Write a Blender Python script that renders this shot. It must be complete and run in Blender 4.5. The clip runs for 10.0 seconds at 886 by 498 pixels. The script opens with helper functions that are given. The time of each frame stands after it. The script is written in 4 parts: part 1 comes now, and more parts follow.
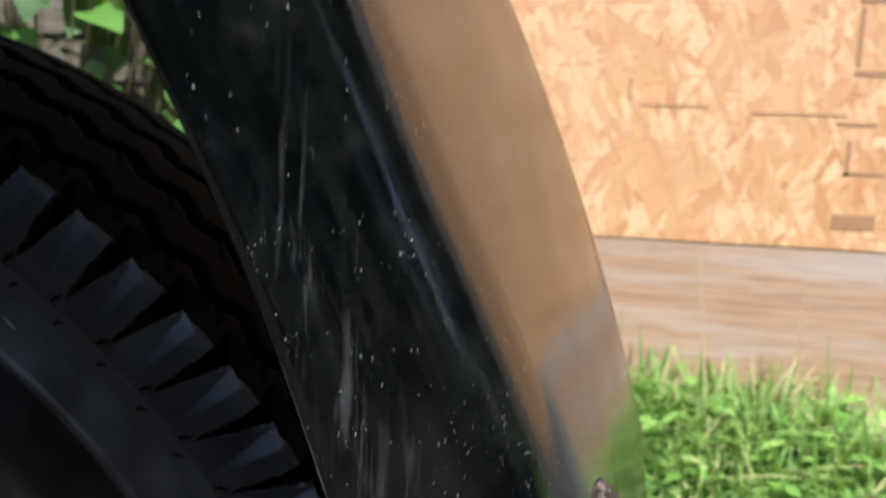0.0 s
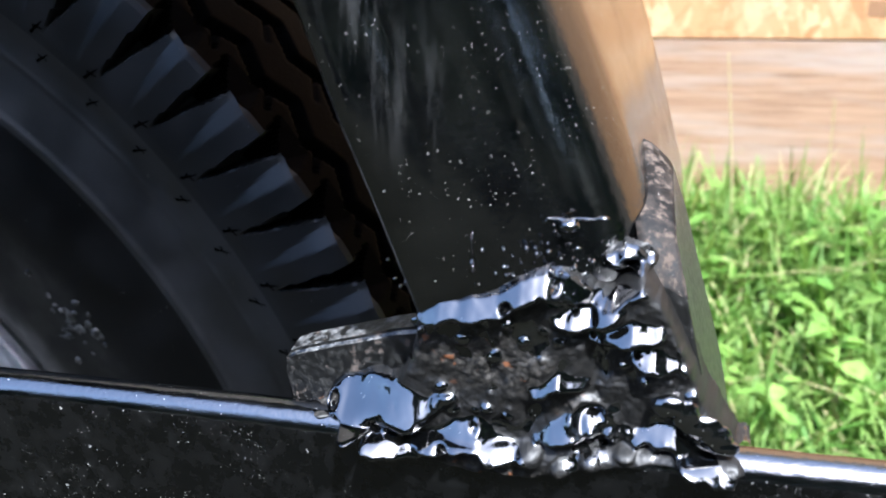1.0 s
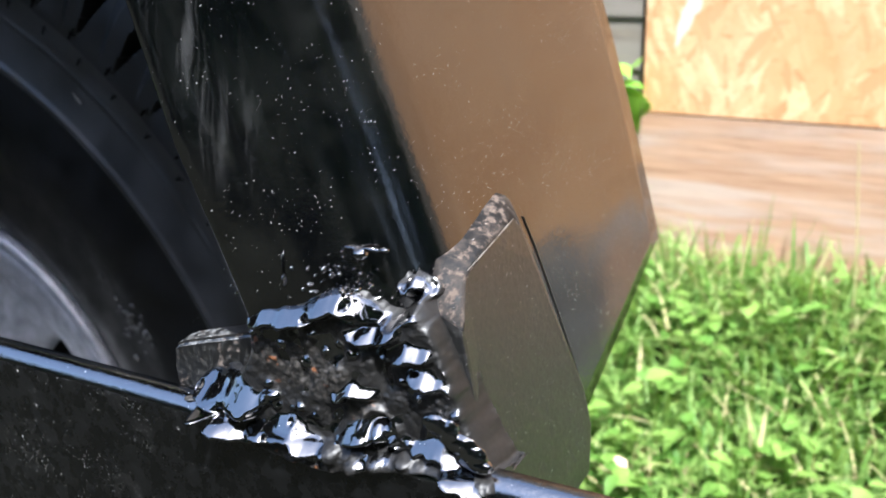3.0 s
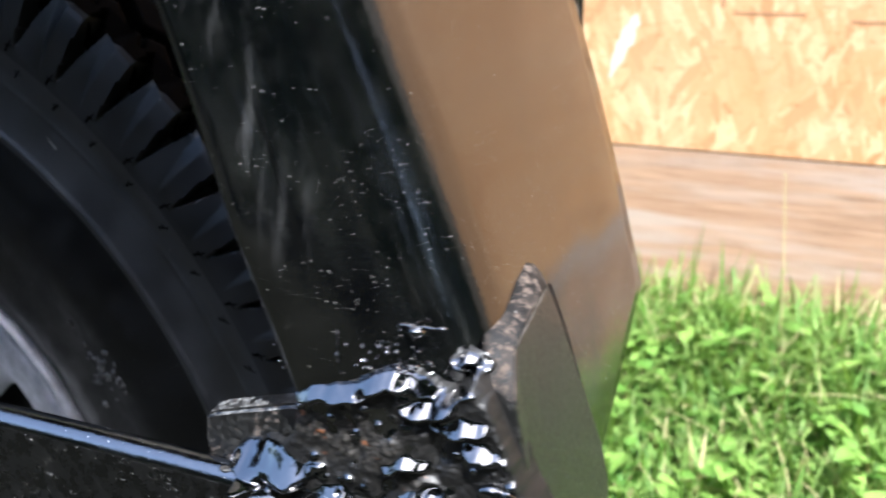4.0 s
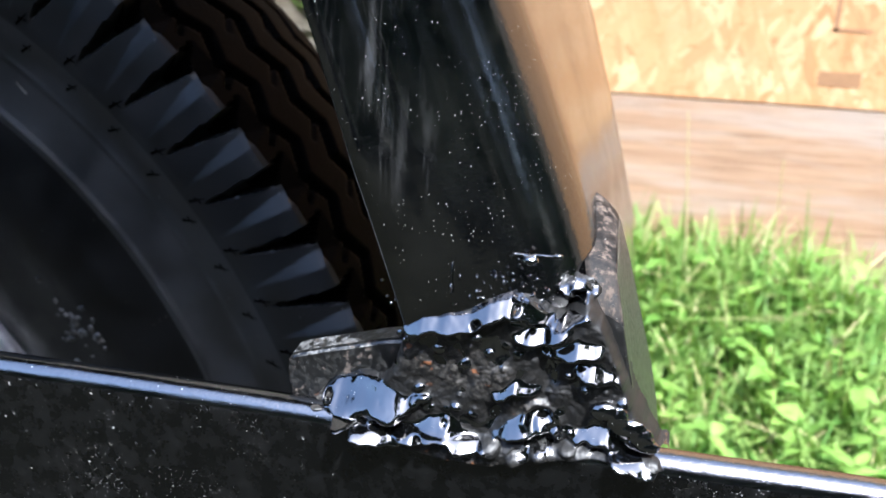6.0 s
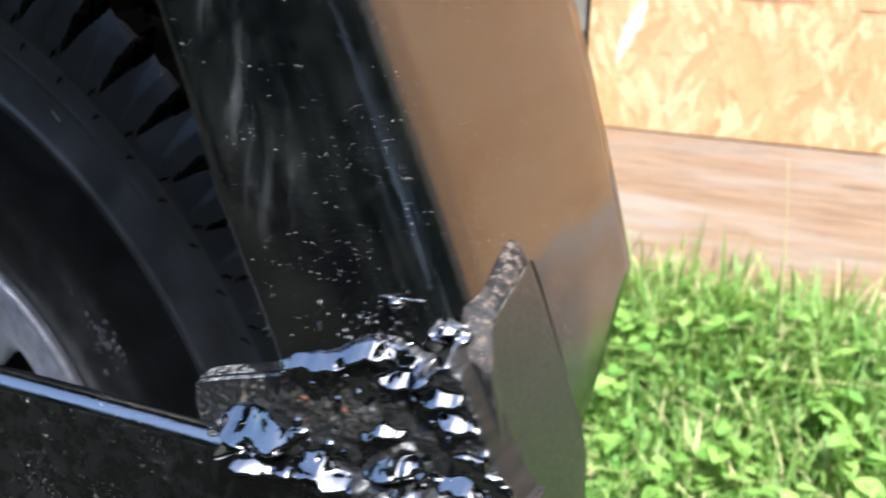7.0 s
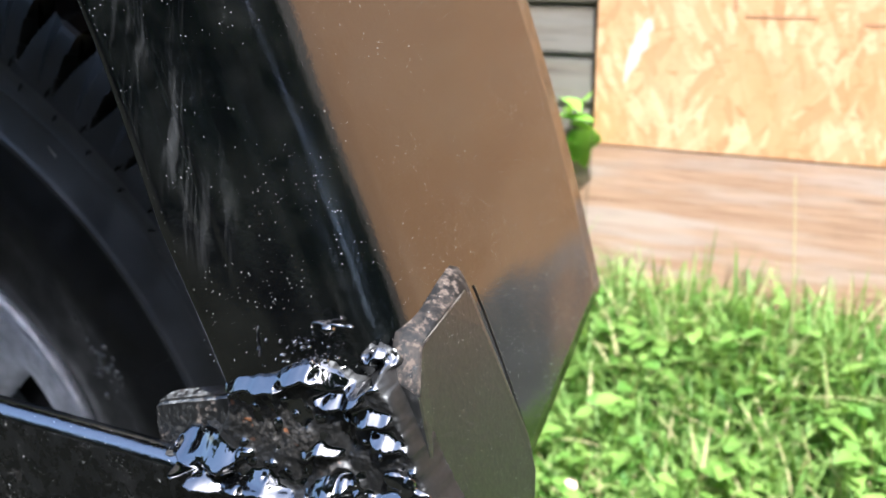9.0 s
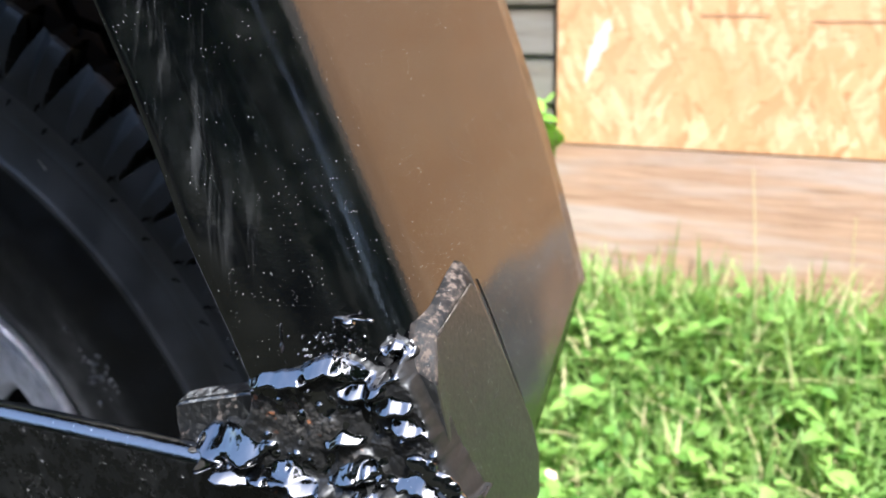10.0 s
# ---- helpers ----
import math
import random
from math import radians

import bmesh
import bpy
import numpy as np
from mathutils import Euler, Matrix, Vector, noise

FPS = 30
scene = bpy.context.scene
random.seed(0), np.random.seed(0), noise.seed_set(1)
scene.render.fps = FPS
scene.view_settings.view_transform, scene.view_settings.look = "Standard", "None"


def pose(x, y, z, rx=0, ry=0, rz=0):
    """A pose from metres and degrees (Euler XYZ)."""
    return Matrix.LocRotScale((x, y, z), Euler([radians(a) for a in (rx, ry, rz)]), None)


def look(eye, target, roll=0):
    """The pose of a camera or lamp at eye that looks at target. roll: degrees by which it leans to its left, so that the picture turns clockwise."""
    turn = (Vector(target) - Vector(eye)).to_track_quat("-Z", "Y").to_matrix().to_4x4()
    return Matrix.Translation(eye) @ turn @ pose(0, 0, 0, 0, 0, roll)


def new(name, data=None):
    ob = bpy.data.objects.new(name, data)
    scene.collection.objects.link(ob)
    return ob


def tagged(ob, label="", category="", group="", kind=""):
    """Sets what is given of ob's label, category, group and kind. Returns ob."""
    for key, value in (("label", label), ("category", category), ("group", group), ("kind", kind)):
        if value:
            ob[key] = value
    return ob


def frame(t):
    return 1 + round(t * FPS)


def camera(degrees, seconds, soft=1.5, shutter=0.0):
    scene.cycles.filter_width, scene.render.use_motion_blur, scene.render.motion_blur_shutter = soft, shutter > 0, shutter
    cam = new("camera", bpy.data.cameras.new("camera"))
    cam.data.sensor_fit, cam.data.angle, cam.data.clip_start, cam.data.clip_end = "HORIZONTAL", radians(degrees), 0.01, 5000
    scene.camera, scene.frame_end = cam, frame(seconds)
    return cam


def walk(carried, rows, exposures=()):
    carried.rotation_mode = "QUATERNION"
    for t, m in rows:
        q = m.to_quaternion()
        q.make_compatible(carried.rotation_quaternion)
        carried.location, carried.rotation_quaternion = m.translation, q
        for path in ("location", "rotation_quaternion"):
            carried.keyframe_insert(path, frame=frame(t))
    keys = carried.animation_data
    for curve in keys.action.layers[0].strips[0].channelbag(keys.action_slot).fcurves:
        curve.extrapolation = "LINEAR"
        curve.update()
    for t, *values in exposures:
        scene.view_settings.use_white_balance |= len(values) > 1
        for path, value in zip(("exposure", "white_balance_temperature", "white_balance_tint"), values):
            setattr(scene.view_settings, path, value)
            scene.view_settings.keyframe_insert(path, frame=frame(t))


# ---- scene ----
# ---- camera ----
UNIT = 0.70                                          # metres to one unit of the plan below
cam = camera(49.96, 10.0, soft=1.7, shutter=0.3)
cam.data.dof.use_dof = True
cam.data.dof.focus_distance = 0.36 * UNIT
cam.data.dof.aperture_fstop = 13.0 / UNIT
PATH = [
    (0, (-0.0066, -0.2767, 0.7150), (-0.1249, 0.1910, 0.5833), -0.14),
    (0.2, (-0.0123, -0.2698, 0.6846), (-0.1321, 0.1976, 0.5535), -0.10),
    (0.5, (-0.0211, -0.2555, 0.6540), (-0.1395, 0.2031, 0.4941), -0.77),
    (1, (-0.0156, -0.2609, 0.6243), (-0.1369, 0.1831, 0.4290), -2.46),
    (1.5, (-0.0097, -0.2659, 0.6243), (-0.1334, 0.1801, 0.4351), -0.31),
    (2, (0.0104, -0.2690, 0.6082), (-0.1333, 0.1792, 0.4397), 0.69),
    (2.2, (0.0451, -0.2695, 0.6101), (-0.1275, 0.1710, 0.4484), 0.03),
    (3.3, (0.1404, -0.2566, 0.6371), (-0.0915, 0.1569, 0.4783), -1.19),
    (3.5, (0.1466, -0.2632, 0.6454), (-0.0858, 0.1513, 0.4896), -1.03),
    (3.9, (0.1091, -0.2777, 0.6478), (-0.0916, 0.1540, 0.4961), -0.32),
    (4, (0.0807, -0.2842, 0.6521), (-0.1031, 0.1544, 0.4974), 0.29),
    (4.3, (0.0318, -0.3038, 0.6521), (-0.1163, 0.1488, 0.4982), 1.18),
    (4.5, (0.0193, -0.2932, 0.6452), (-0.1188, 0.1599, 0.4852), 0.63),
    (5, (0.0032, -0.3018, 0.6332), (-0.1181, 0.1538, 0.4668), -0.36),
    (6.3, (-0.0073, -0.3242, 0.6494), (-0.1104, 0.1308, 0.4689), 1.75),
    (6.5, (0.0028, -0.3142, 0.6490), (-0.1137, 0.1387, 0.4722), 2.02),
    (6.8, (0.0449, -0.3090, 0.6530), (-0.1136, 0.1340, 0.4837), 1.64),
    (7, (0.0952, -0.2894, 0.6528), (-0.0928, 0.1441, 0.4892), 1.26),
    (7.5, (0.1672, -0.2718, 0.6703), (-0.0619, 0.1422, 0.5087), 0.37),
    (8, (0.1599, -0.2713, 0.6648), (-0.0662, 0.1456, 0.5064), 0.11),
    (8.3, (0.1527, -0.2738, 0.6614), (-0.0684, 0.1467, 0.5053), -0.04),
    (8.5, (0.1474, -0.2798, 0.6621), (-0.0676, 0.1440, 0.5066), 0.05),
    (9, (0.1426, -0.2867, 0.6629), (-0.0675, 0.1399, 0.5083), -0.55),
    (9.5, (0.1417, -0.2870, 0.6633), (-0.0706, 0.1375, 0.5061), -1.78),
    (10, (0.1310, -0.3163, 0.6671), (-0.0576, 0.1206, 0.5137), -1.57),
]
walk(cam, [(t, look(Vector(e) * UNIT, Vector(g) * UNIT, r)) for t, e, g, r in PATH], exposures=[(0.0, 1.40, 5700, 10), (0.3, 1.45, 5700, 10), (0.8, 1.87, 5380, 10), (2.0, 1.88, 5400, 10), (3.4, 1.84, 5700, 10), (5.0, 1.86, 5500, 10), (6.4, 1.96, 5480, 10), (7.5, 1.83, 5600, 10), (10.0, 1.88, 5600, 10)])

# ---- world and sun ----
SUN_EL, SUN_AZ = radians(61), radians(142)      # height, and direction clockwise from +y
world = bpy.data.worlds.new("sky")
scene.world = world
world.use_nodes = True
wn = world.node_tree
sky = wn.nodes.new("ShaderNodeTexSky")
sky.sky_type = "NISHITA"
sky.sun_disc = False
sky.sun_elevation = SUN_EL
sky.sun_rotation = SUN_AZ
sky.dust_density = 3.5
wn.links.new(sky.outputs[0], wn.nodes["Background"].inputs[0])
wn.nodes["Background"].inputs[1].default_value = 0.15
sun_data = bpy.data.lights.new("sun", "SUN")
sun_data.energy, sun_data.angle, sun_data.color = 3.8, radians(0.6), (1.0, 0.94, 0.84)
sun = new("sun", sun_data)
sun_way = Vector((math.sin(SUN_AZ) * math.cos(SUN_EL), math.cos(SUN_AZ) * math.cos(SUN_EL), math.sin(SUN_EL)))
sun.matrix_world = look(sun_way * 20, (0, 0, 0))


# ---- materials ----
class Mat:
    """A small builder for node materials in object space."""

    def __init__(self, name, rough=0.5, metal=0.0, ior=1.5):
        self.m = bpy.data.materials.new(name)
        self.m.use_nodes = True
        self.t = self.m.node_tree
        self.b = self.t.nodes["Principled BSDF"]
        self.b.inputs["Roughness"].default_value = rough
        self.b.inputs["Metallic"].default_value = metal
        self.b.inputs["IOR"].default_value = ior
        self.co = self.t.nodes.new("ShaderNodeTexCoord").outputs["Object"]

    def node(self, kind, **kw):
        n = self.t.nodes.new(kind)
        for k, v in kw.items():
            if isinstance(v, bpy.types.NodeSocket):
                self.t.links.new(v, n.inputs[k.replace("_", " ")])
            else:
                n.inputs[k.replace("_", " ")].default_value = v
        return n

    def mapped(self, scale=(1, 1, 1), rot=(0, 0, 0), loc=(0, 0, 0)):
        n = self.t.nodes.new("ShaderNodeMapping")
        self.t.links.new(self.co, n.inputs[0])
        n.inputs["Scale"].default_value = scale
        n.inputs["Rotation"].default_value = rot
        n.inputs["Location"].default_value = loc
        return n.outputs[0]

    def warped(self, vec, scale):
        """A turned vector, stretched, with a little waviness."""
        n = self.node("ShaderNodeTexNoise", Vector=vec, Scale=14.0, Detail=2.0)
        a = self.node("ShaderNodeVectorMath", Vector=n.outputs["Color"])
        a.operation = "SCALE"
        a.inputs["Scale"].default_value = 0.02
        b = self.t.nodes.new("ShaderNodeVectorMath")
        self.t.links.new(vec, b.inputs[0])
        self.t.links.new(a.outputs[0], b.inputs[1])
        c = self.t.nodes.new("ShaderNodeVectorMath")
        c.operation = "MULTIPLY"
        self.t.links.new(b.outputs[0], c.inputs[0])
        c.inputs[1].default_value = scale
        return c.outputs[0]

    def noise(self, scale, detail=4, rough=0.55, vec=None, dist=0.0):
        return self.node("ShaderNodeTexNoise", Vector=vec or self.co, Scale=scale, Detail=detail, Roughness=rough, Distortion=dist).outputs[0]

    def ramp(self, fac, stops):
        n = self.node("ShaderNodeValToRGB", Fac=fac)
        els = n.color_ramp.elements
        while len(els) < len(stops):
            els.new(0.5)
        for e, (p, c) in zip(els, stops):
            e.position = p
            e.color = (*c, 1) if isinstance(c, tuple) else (c, c, c, 1)
        return n.outputs[0]

    def mix(self, fac, a, b, kind="MIX"):
        n = self.t.nodes.new("ShaderNodeMix")
        n.data_type, n.blend_type = "RGBA", kind
        for i, v in ((0, fac), (6, a), (7, b)):
            if isinstance(v, bpy.types.NodeSocket):
                self.t.links.new(v, n.inputs[i])
            else:
                n.inputs[i].default_value = (*v, 1) if isinstance(v, tuple) else v
        return n.outputs[2]

    def math(self, op, a, b=0.0):
        n = self.t.nodes.new("ShaderNodeMath")
        n.operation = op
        for i, v in enumerate((a, b)):
            if isinstance(v, bpy.types.NodeSocket):
                self.t.links.new(v, n.inputs[i])
            else:
                n.inputs[i].default_value = v
        return n.outputs[0]

    def set(self, **kw):
        for k, v in kw.items():
            s = self.b.inputs[k.replace("_", " ")]
            if isinstance(v, bpy.types.NodeSocket):
                self.t.links.new(v, s)
            else:
                s.default_value = (*v, 1) if isinstance(v, tuple) and len(v) == 3 else v
        return self

    def bump(self, height, strength=0.3, distance=0.001):
        n = self.node("ShaderNodeBump", Height=height, Strength=strength, Distance=distance * UNIT)
        self.t.links.new(n.outputs[0], self.b.inputs["Normal"])
        return self

    def specks(self, scale, size, clump, keep):
        """Small light grains: a mask from cell centres, thinned out in drifts."""
        v = self.t.nodes.new("ShaderNodeTexVoronoi")
        wob = self.node("ShaderNodeVectorMath", Vector=self.node("ShaderNodeTexNoise", Vector=self.co, Scale=scale * 2.2, Detail=2.0).outputs["Color"])
        wob.operation = "SCALE"
        wob.inputs["Scale"].default_value = 0.45 / scale
        at = self.t.nodes.new("ShaderNodeVectorMath")
        self.t.links.new(self.mapped((1, 1, 0.62)), at.inputs[0])
        self.t.links.new(wob.outputs[0], at.inputs[1])
        self.t.links.new(at.outputs[0], v.inputs["Vector"])
        v.inputs["Scale"].default_value = scale
        cell = self.node("ShaderNodeSeparateColor", Color=v.outputs["Color"])
        odd = self.math("MULTIPLY", self.math("POWER", cell.outputs[1], 4.0), size * 1.5)
        near = self.math("LESS_THAN", v.outputs["Distance"], self.math("ADD", odd, size * 0.3))
        pick = self.math("LESS_THAN", cell.outputs[0],
                         self.math("MULTIPLY", self.ramp(self.noise(clump, 3), [(0.42, 0.0), (0.68, 1.0)]), keep))
        return self.math("MULTIPLY", near, pick)


def paint_material(name, keep=0.35, rough=0.07, dusty=0.25, rust=0.0, scuff=False, ior=1.72, dirt=(0.016, 0.0155, 0.014), grime_scale=34, grit=0.12, slag=False, flecks=0.0):
    k = Mat(name, rough, ior=ior)
    grime = k.ramp(k.noise(grime_scale, 6, 0.65), [(0.45, 0.0), (0.8, 1.0)])
    base = k.mix(k.math("MULTIPLY", grime, dusty), (0.0007, 0.0008, 0.0010), dirt)
    rust_mask = k.ramp(k.noise(190, 6, 0.7), [(0.60 - rust * 0.22, 0.0), (0.66 - rust * 0.16, 1.0)])
    if rust:
        rusty = k.mix(k.noise(220, 4), (0.072, 0.053, 0.042), (0.125, 0.100, 0.082))
        base = k.mix(rust_mask, base, rusty)
    low = k.node("ShaderNodeMapRange", Value=k.node("ShaderNodeSeparateXYZ", Vector=k.co).outputs[2], From_Min=0.66, From_Max=0.47, To_Min=0.25, To_Max=1.0).outputs[0]
    big = k.specks(560, 0.044, 28, k.math("MULTIPLY", low, keep))
    fine = k.specks(1100, 0.125, 45, k.math("MULTIPLY", low, keep * 1.2))
    grain = k.math("MAXIMUM", big, fine)
    if flecks:                                        # single larger flecks all over
        grain = k.math("MAXIMUM", grain, k.specks(230, 0.095, 420, flecks))
    base = k.mix(grain, base, (0.36, 0.355, 0.34))
    if scuff:
        streak = k.noise(1.0, 6, 0.7, k.mapped((300, 35, 15), (0, radians(-17), 0)), 0.5)
        x, _, z = k.node("ShaderNodeSeparateXYZ", Vector=k.co).outputs
        side = k.math("ADD", x, k.math("MULTIPLY", z, 0.26))       # across the skirt
        across = k.ramp(k.math("MULTIPLY", k.math("ADD", side, -0.005), 12.0), [(0.34, 0.0), (0.46, 1.0), (0.66, 1.0), (0.74, 0.0)])
        along = k.ramp(z, [(0.535, 0.0), (0.56, 1.0), (0.65, 0.6), (0.71, 0.0)])
        rub = k.math("MULTIPLY", k.math("MULTIPLY", across, along), k.ramp(streak, [(0.52, 0.0), (0.70, 1.0)]))
        base = k.mix(k.math("MULTIPLY", rub, 0.28), base, (0.13, 0.132, 0.134))
    r = k.math("ADD", k.math("MULTIPLY", grime, dusty * 0.5), rough)
    r = k.math("ADD", r, k.math("MULTIPLY", grain, 0.35))
    if rust:
        r = k.math("ADD", r, k.math("MULTIPLY", rust_mask, 0.5))
    if slag:                                          # dull burnt crust between the glossy runs
        at = k.t.nodes.new("ShaderNodeAttribute")
        at.attribute_name = "burnt"
        dull = k.ramp(k.math("ADD", at.outputs["Fac"], k.math("MULTIPLY", k.noise(330, 4, 0.65), 0.9)), [(0.78, 0.0), (0.98, 1.0)])
        ash = k.t.nodes.new("ShaderNodeAttribute")
        ash.attribute_name = "pale"
        ashy = k.math("MULTIPLY", k.ramp(k.noise(420, 5, 0.65), [(0.42, 0.0), (0.68, 1.0)]), k.math("ADD", k.math("MULTIPLY", ash.outputs["Fac"], 0.85), 0.15))
        burnt = k.mix(ashy, (0.004, 0.004, 0.004), (0.066, 0.060, 0.053))
        rusty = k.math("MULTIPLY", k.ramp(k.noise(150, 3, 0.6), [(0.64, 0.0), (0.68, 1.0)]), ash.outputs["Fac"])
        burnt = k.mix(rusty, burnt, (0.15, 0.060, 0.025))
        k.set(Specular_IOR_Level=k.math("SUBTRACT", 0.5, k.math("MULTIPLY", dull, 0.40)))
        base = k.mix(dull, base, burnt)
        r = k.math("ADD", r, k.math("MULTIPLY", dull, 0.42))
    k.set(Base_Color=base, Roughness=r)
    h = k.math("ADD", k.math("MULTIPLY", grain, 0.8), k.math("MULTIPLY", k.noise(160 if grit < 0.2 else 420, 4), grit))
    k.bump(h, 0.35, 0.0006)
    return k.m


PAINT = paint_material("black_gloss_paint", keep=1.5, rough=0.085, dusty=0.28, dirt=(0.019, 0.020, 0.0170), scuff=True, ior=2.06, grit=0.42)
PAINT_DUSTY = paint_material("dusty_black_paint", keep=1.3, rough=0.24, dusty=0.5, ior=1.7, dirt=(0.010, 0.0102, 0.0104), grime_scale=140, grit=1.1, flecks=0.42)
PAINT_WELD = paint_material("glossy_black_weld_paint", keep=0.6, rough=0.06, dusty=0.10, ior=2.75, slag=True)
PAINT_EDGE = paint_material("glossy_black_edge_paint", keep=0.25, rough=0.12, dusty=0.25, ior=3.0, grit=0.9)
PAINT_RUST = paint_material("worn_black_paint_over_rust", keep=0.5, rough=0.60, dusty=0.9, rust=0.40, dirt=(0.075, 0.060, 0.050), grime_scale=160, grit=1.2, ior=1.4)
WORN_STEEL = paint_material("worn_grey_steel", keep=0.5, rough=0.38, dusty=1.2, rust=0.06, dirt=(0.26, 0.262, 0.26), grime_scale=230, grit=1.2)
TAB_STEEL = paint_material("scorched_steel", keep=1.2, rough=0.42, dusty=0.8, rust=0.05, dirt=(0.042, 0.041, 0.037), grime_scale=420, grit=1.2, flecks=0.4)
PAINT_PLATE = paint_material("satin_black_plate_paint", keep=1.3, rough=0.36, ior=1.9, dusty=0.6, rust=0.0, dirt=(0.017, 0.016, 0.0145), grit=0.9, grime_scale=420)


def rubber_material(name, dark, light, ior=1.6):
    k = Mat(name, 0.5, ior=ior)
    d = k.ramp(k.noise(40, 5), [(0.38, 0.0), (0.66, 1.0)])
    base = k.mix(d, dark, light)
    base = k.mix(k.specks(420, 0.14, 25, 0.3), base, (0.09, 0.09, 0.085))
    k.set(Base_Color=base, Roughness=k.math("ADD", k.math("MULTIPLY", d, 0.2), 0.42))
    return k.bump(k.noise(500, 4), 0.15, 0.0005).m


def tread_material():
    k = Mat("worn_shaded_tread_rubber", 0.75)
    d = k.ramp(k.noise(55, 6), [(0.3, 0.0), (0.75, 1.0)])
    # near-black: the wheel arch's shade is put into this colour
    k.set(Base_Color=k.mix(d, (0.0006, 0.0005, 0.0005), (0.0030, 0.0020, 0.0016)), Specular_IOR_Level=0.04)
    return k.bump(k.noise(400, 5), 0.4, 0.0008).m


def rim_material():
    k = Mat("silver_wheel_paint", 0.50, 0.4)
    d = k.ramp(k.noise(70, 6), [(0.35, 0.0), (0.75, 1.0)])
    k.set(Base_Color=k.mix(d, (0.50, 0.52, 0.57), (0.27, 0.28, 0.31)))
    return k.bump(k.noise(600, 3), 0.2, 0.0004).m


def osb_material():
    k = Mat("oriented_strand_board", 0.72)
    col = None
    for i, (angle, sx, sz) in enumerate(((12, 9, 28), (-38, 10, 33), (74, 9, 30), (-62, 10, 33), (58, 21, 80), (-70, 28, 98))):
        v = k.t.nodes.new("ShaderNodeTexVoronoi")
        turned = k.mapped((1, 1, 1), (0, radians(angle), 0), (i * 3.7, 0, i * 1.9))
        k.t.links.new(k.warped(turned, (sx, 1, sz)), v.inputs["Vector"])
        v.inputs["Scale"].default_value = 1.0
        v.inputs["Randomness"].default_value = 1.0
        s = k.node("ShaderNodeSeparateColor", Color=v.outputs["Color"])
        tone = k.ramp(s.outputs[0], [(0.0, (0.42, 0.19, 0.075)), (0.25, (0.54, 0.29, 0.13)), (0.6, (0.60, 0.345, 0.17)), (1.0, (0.72, 0.49, 0.29))])
        grain = k.noise(5, 4, 0.6, k.warped(turned, (8, 1, 70)))
        tone = k.mix(k.math("MULTIPLY", grain, 0.35), tone, (0.50, 0.27, 0.10))
        edge = k.ramp(v.outputs["Distance"], [(0.55, 0.0), (0.9, 0.5)])
        tone = k.mix(edge, tone, (0.42, 0.20, 0.07))
        if col is None:
            col = tone
        else:
            col = k.mix(k.math("GREATER_THAN", s.outputs[1], 0.62), col, tone)
    chips = k.ramp(k.noise(30, 5, 0.7, k.mapped((1, 1, 0.5), (0, 0.5, 0))), [(0.61, 0.0), (0.67, 0.65)])
    col = k.mix(chips, col, (0.50, 0.19, 0.06))
    fade = k.ramp(k.noise(5, 4, 0.6), [(0.35, 0.0), (0.7, 1.0)])
    col = k.mix(k.math("MULTIPLY", fade, 0.3), col, (0.62, 0.40, 0.25))         # rubbed, paler patches
    fibre = k.noise(9, 5, 0.7, k.warped(k.mapped((1, 1, 1), (0, radians(25), 0)), (10, 1, 34)))
    col = k.mix(k.ramp(fibre, [(0.52, 0.0), (0.70, 0.6)]), col, (0.50, 0.24, 0.10))
    for turn, loc in ((-50, 0.0), (20, 3.0), (75, 7.0)):                          # thin dark slivers
        sliver = k.noise(1.0, 4, 0.65, k.mapped((22, 1, 130), (0, radians(turn), 0), (loc, 0, loc)), 0.3)
        col = k.mix(k.ramp(sliver, [(0.63, 0.0), (0.68, 0.75)]), col, (0.42, 0.15, 0.045))
    k.set(Base_Color=col)
    return k.bump(k.noise(60, 6), 0.35, 0.0015).m


def plank_material(name, light, dark, grey):
    k = Mat(name, 0.75)
    g = k.noise(3.0, 6, 0.6, k.mapped((3, 30, 60)), 0.6)
    fine = k.noise(6.0, 5, 0.6, k.mapped((6, 120, 240)))
    c = k.mix(k.ramp(g, [(0.35, 0.0), (0.65, 1.0)]), light, dark)
    c = k.mix(k.math("MULTIPLY", fine, 0.4), c, tuple(0.6 * v for v in dark))
    weather = k.ramp(k.noise(2.2, 4, 0.6, k.mapped((1.2, 1, 12))), [(0.46, 0.0), (0.62, 1.0)])
    c = k.mix(k.math("MULTIPLY", weather, 0.7), c, grey)
    check = k.noise(1.0, 5, 0.65, k.mapped((5, 40, 190)), 0.4)                    # dark drying checks
    c = k.mix(k.ramp(check, [(0.58, 0.0), (0.66, 0.7)]), c, tuple(0.45 * v for v in dark))
    k.set(Base_Color=c)
    return k.bump(fine, 0.5, 0.002).m


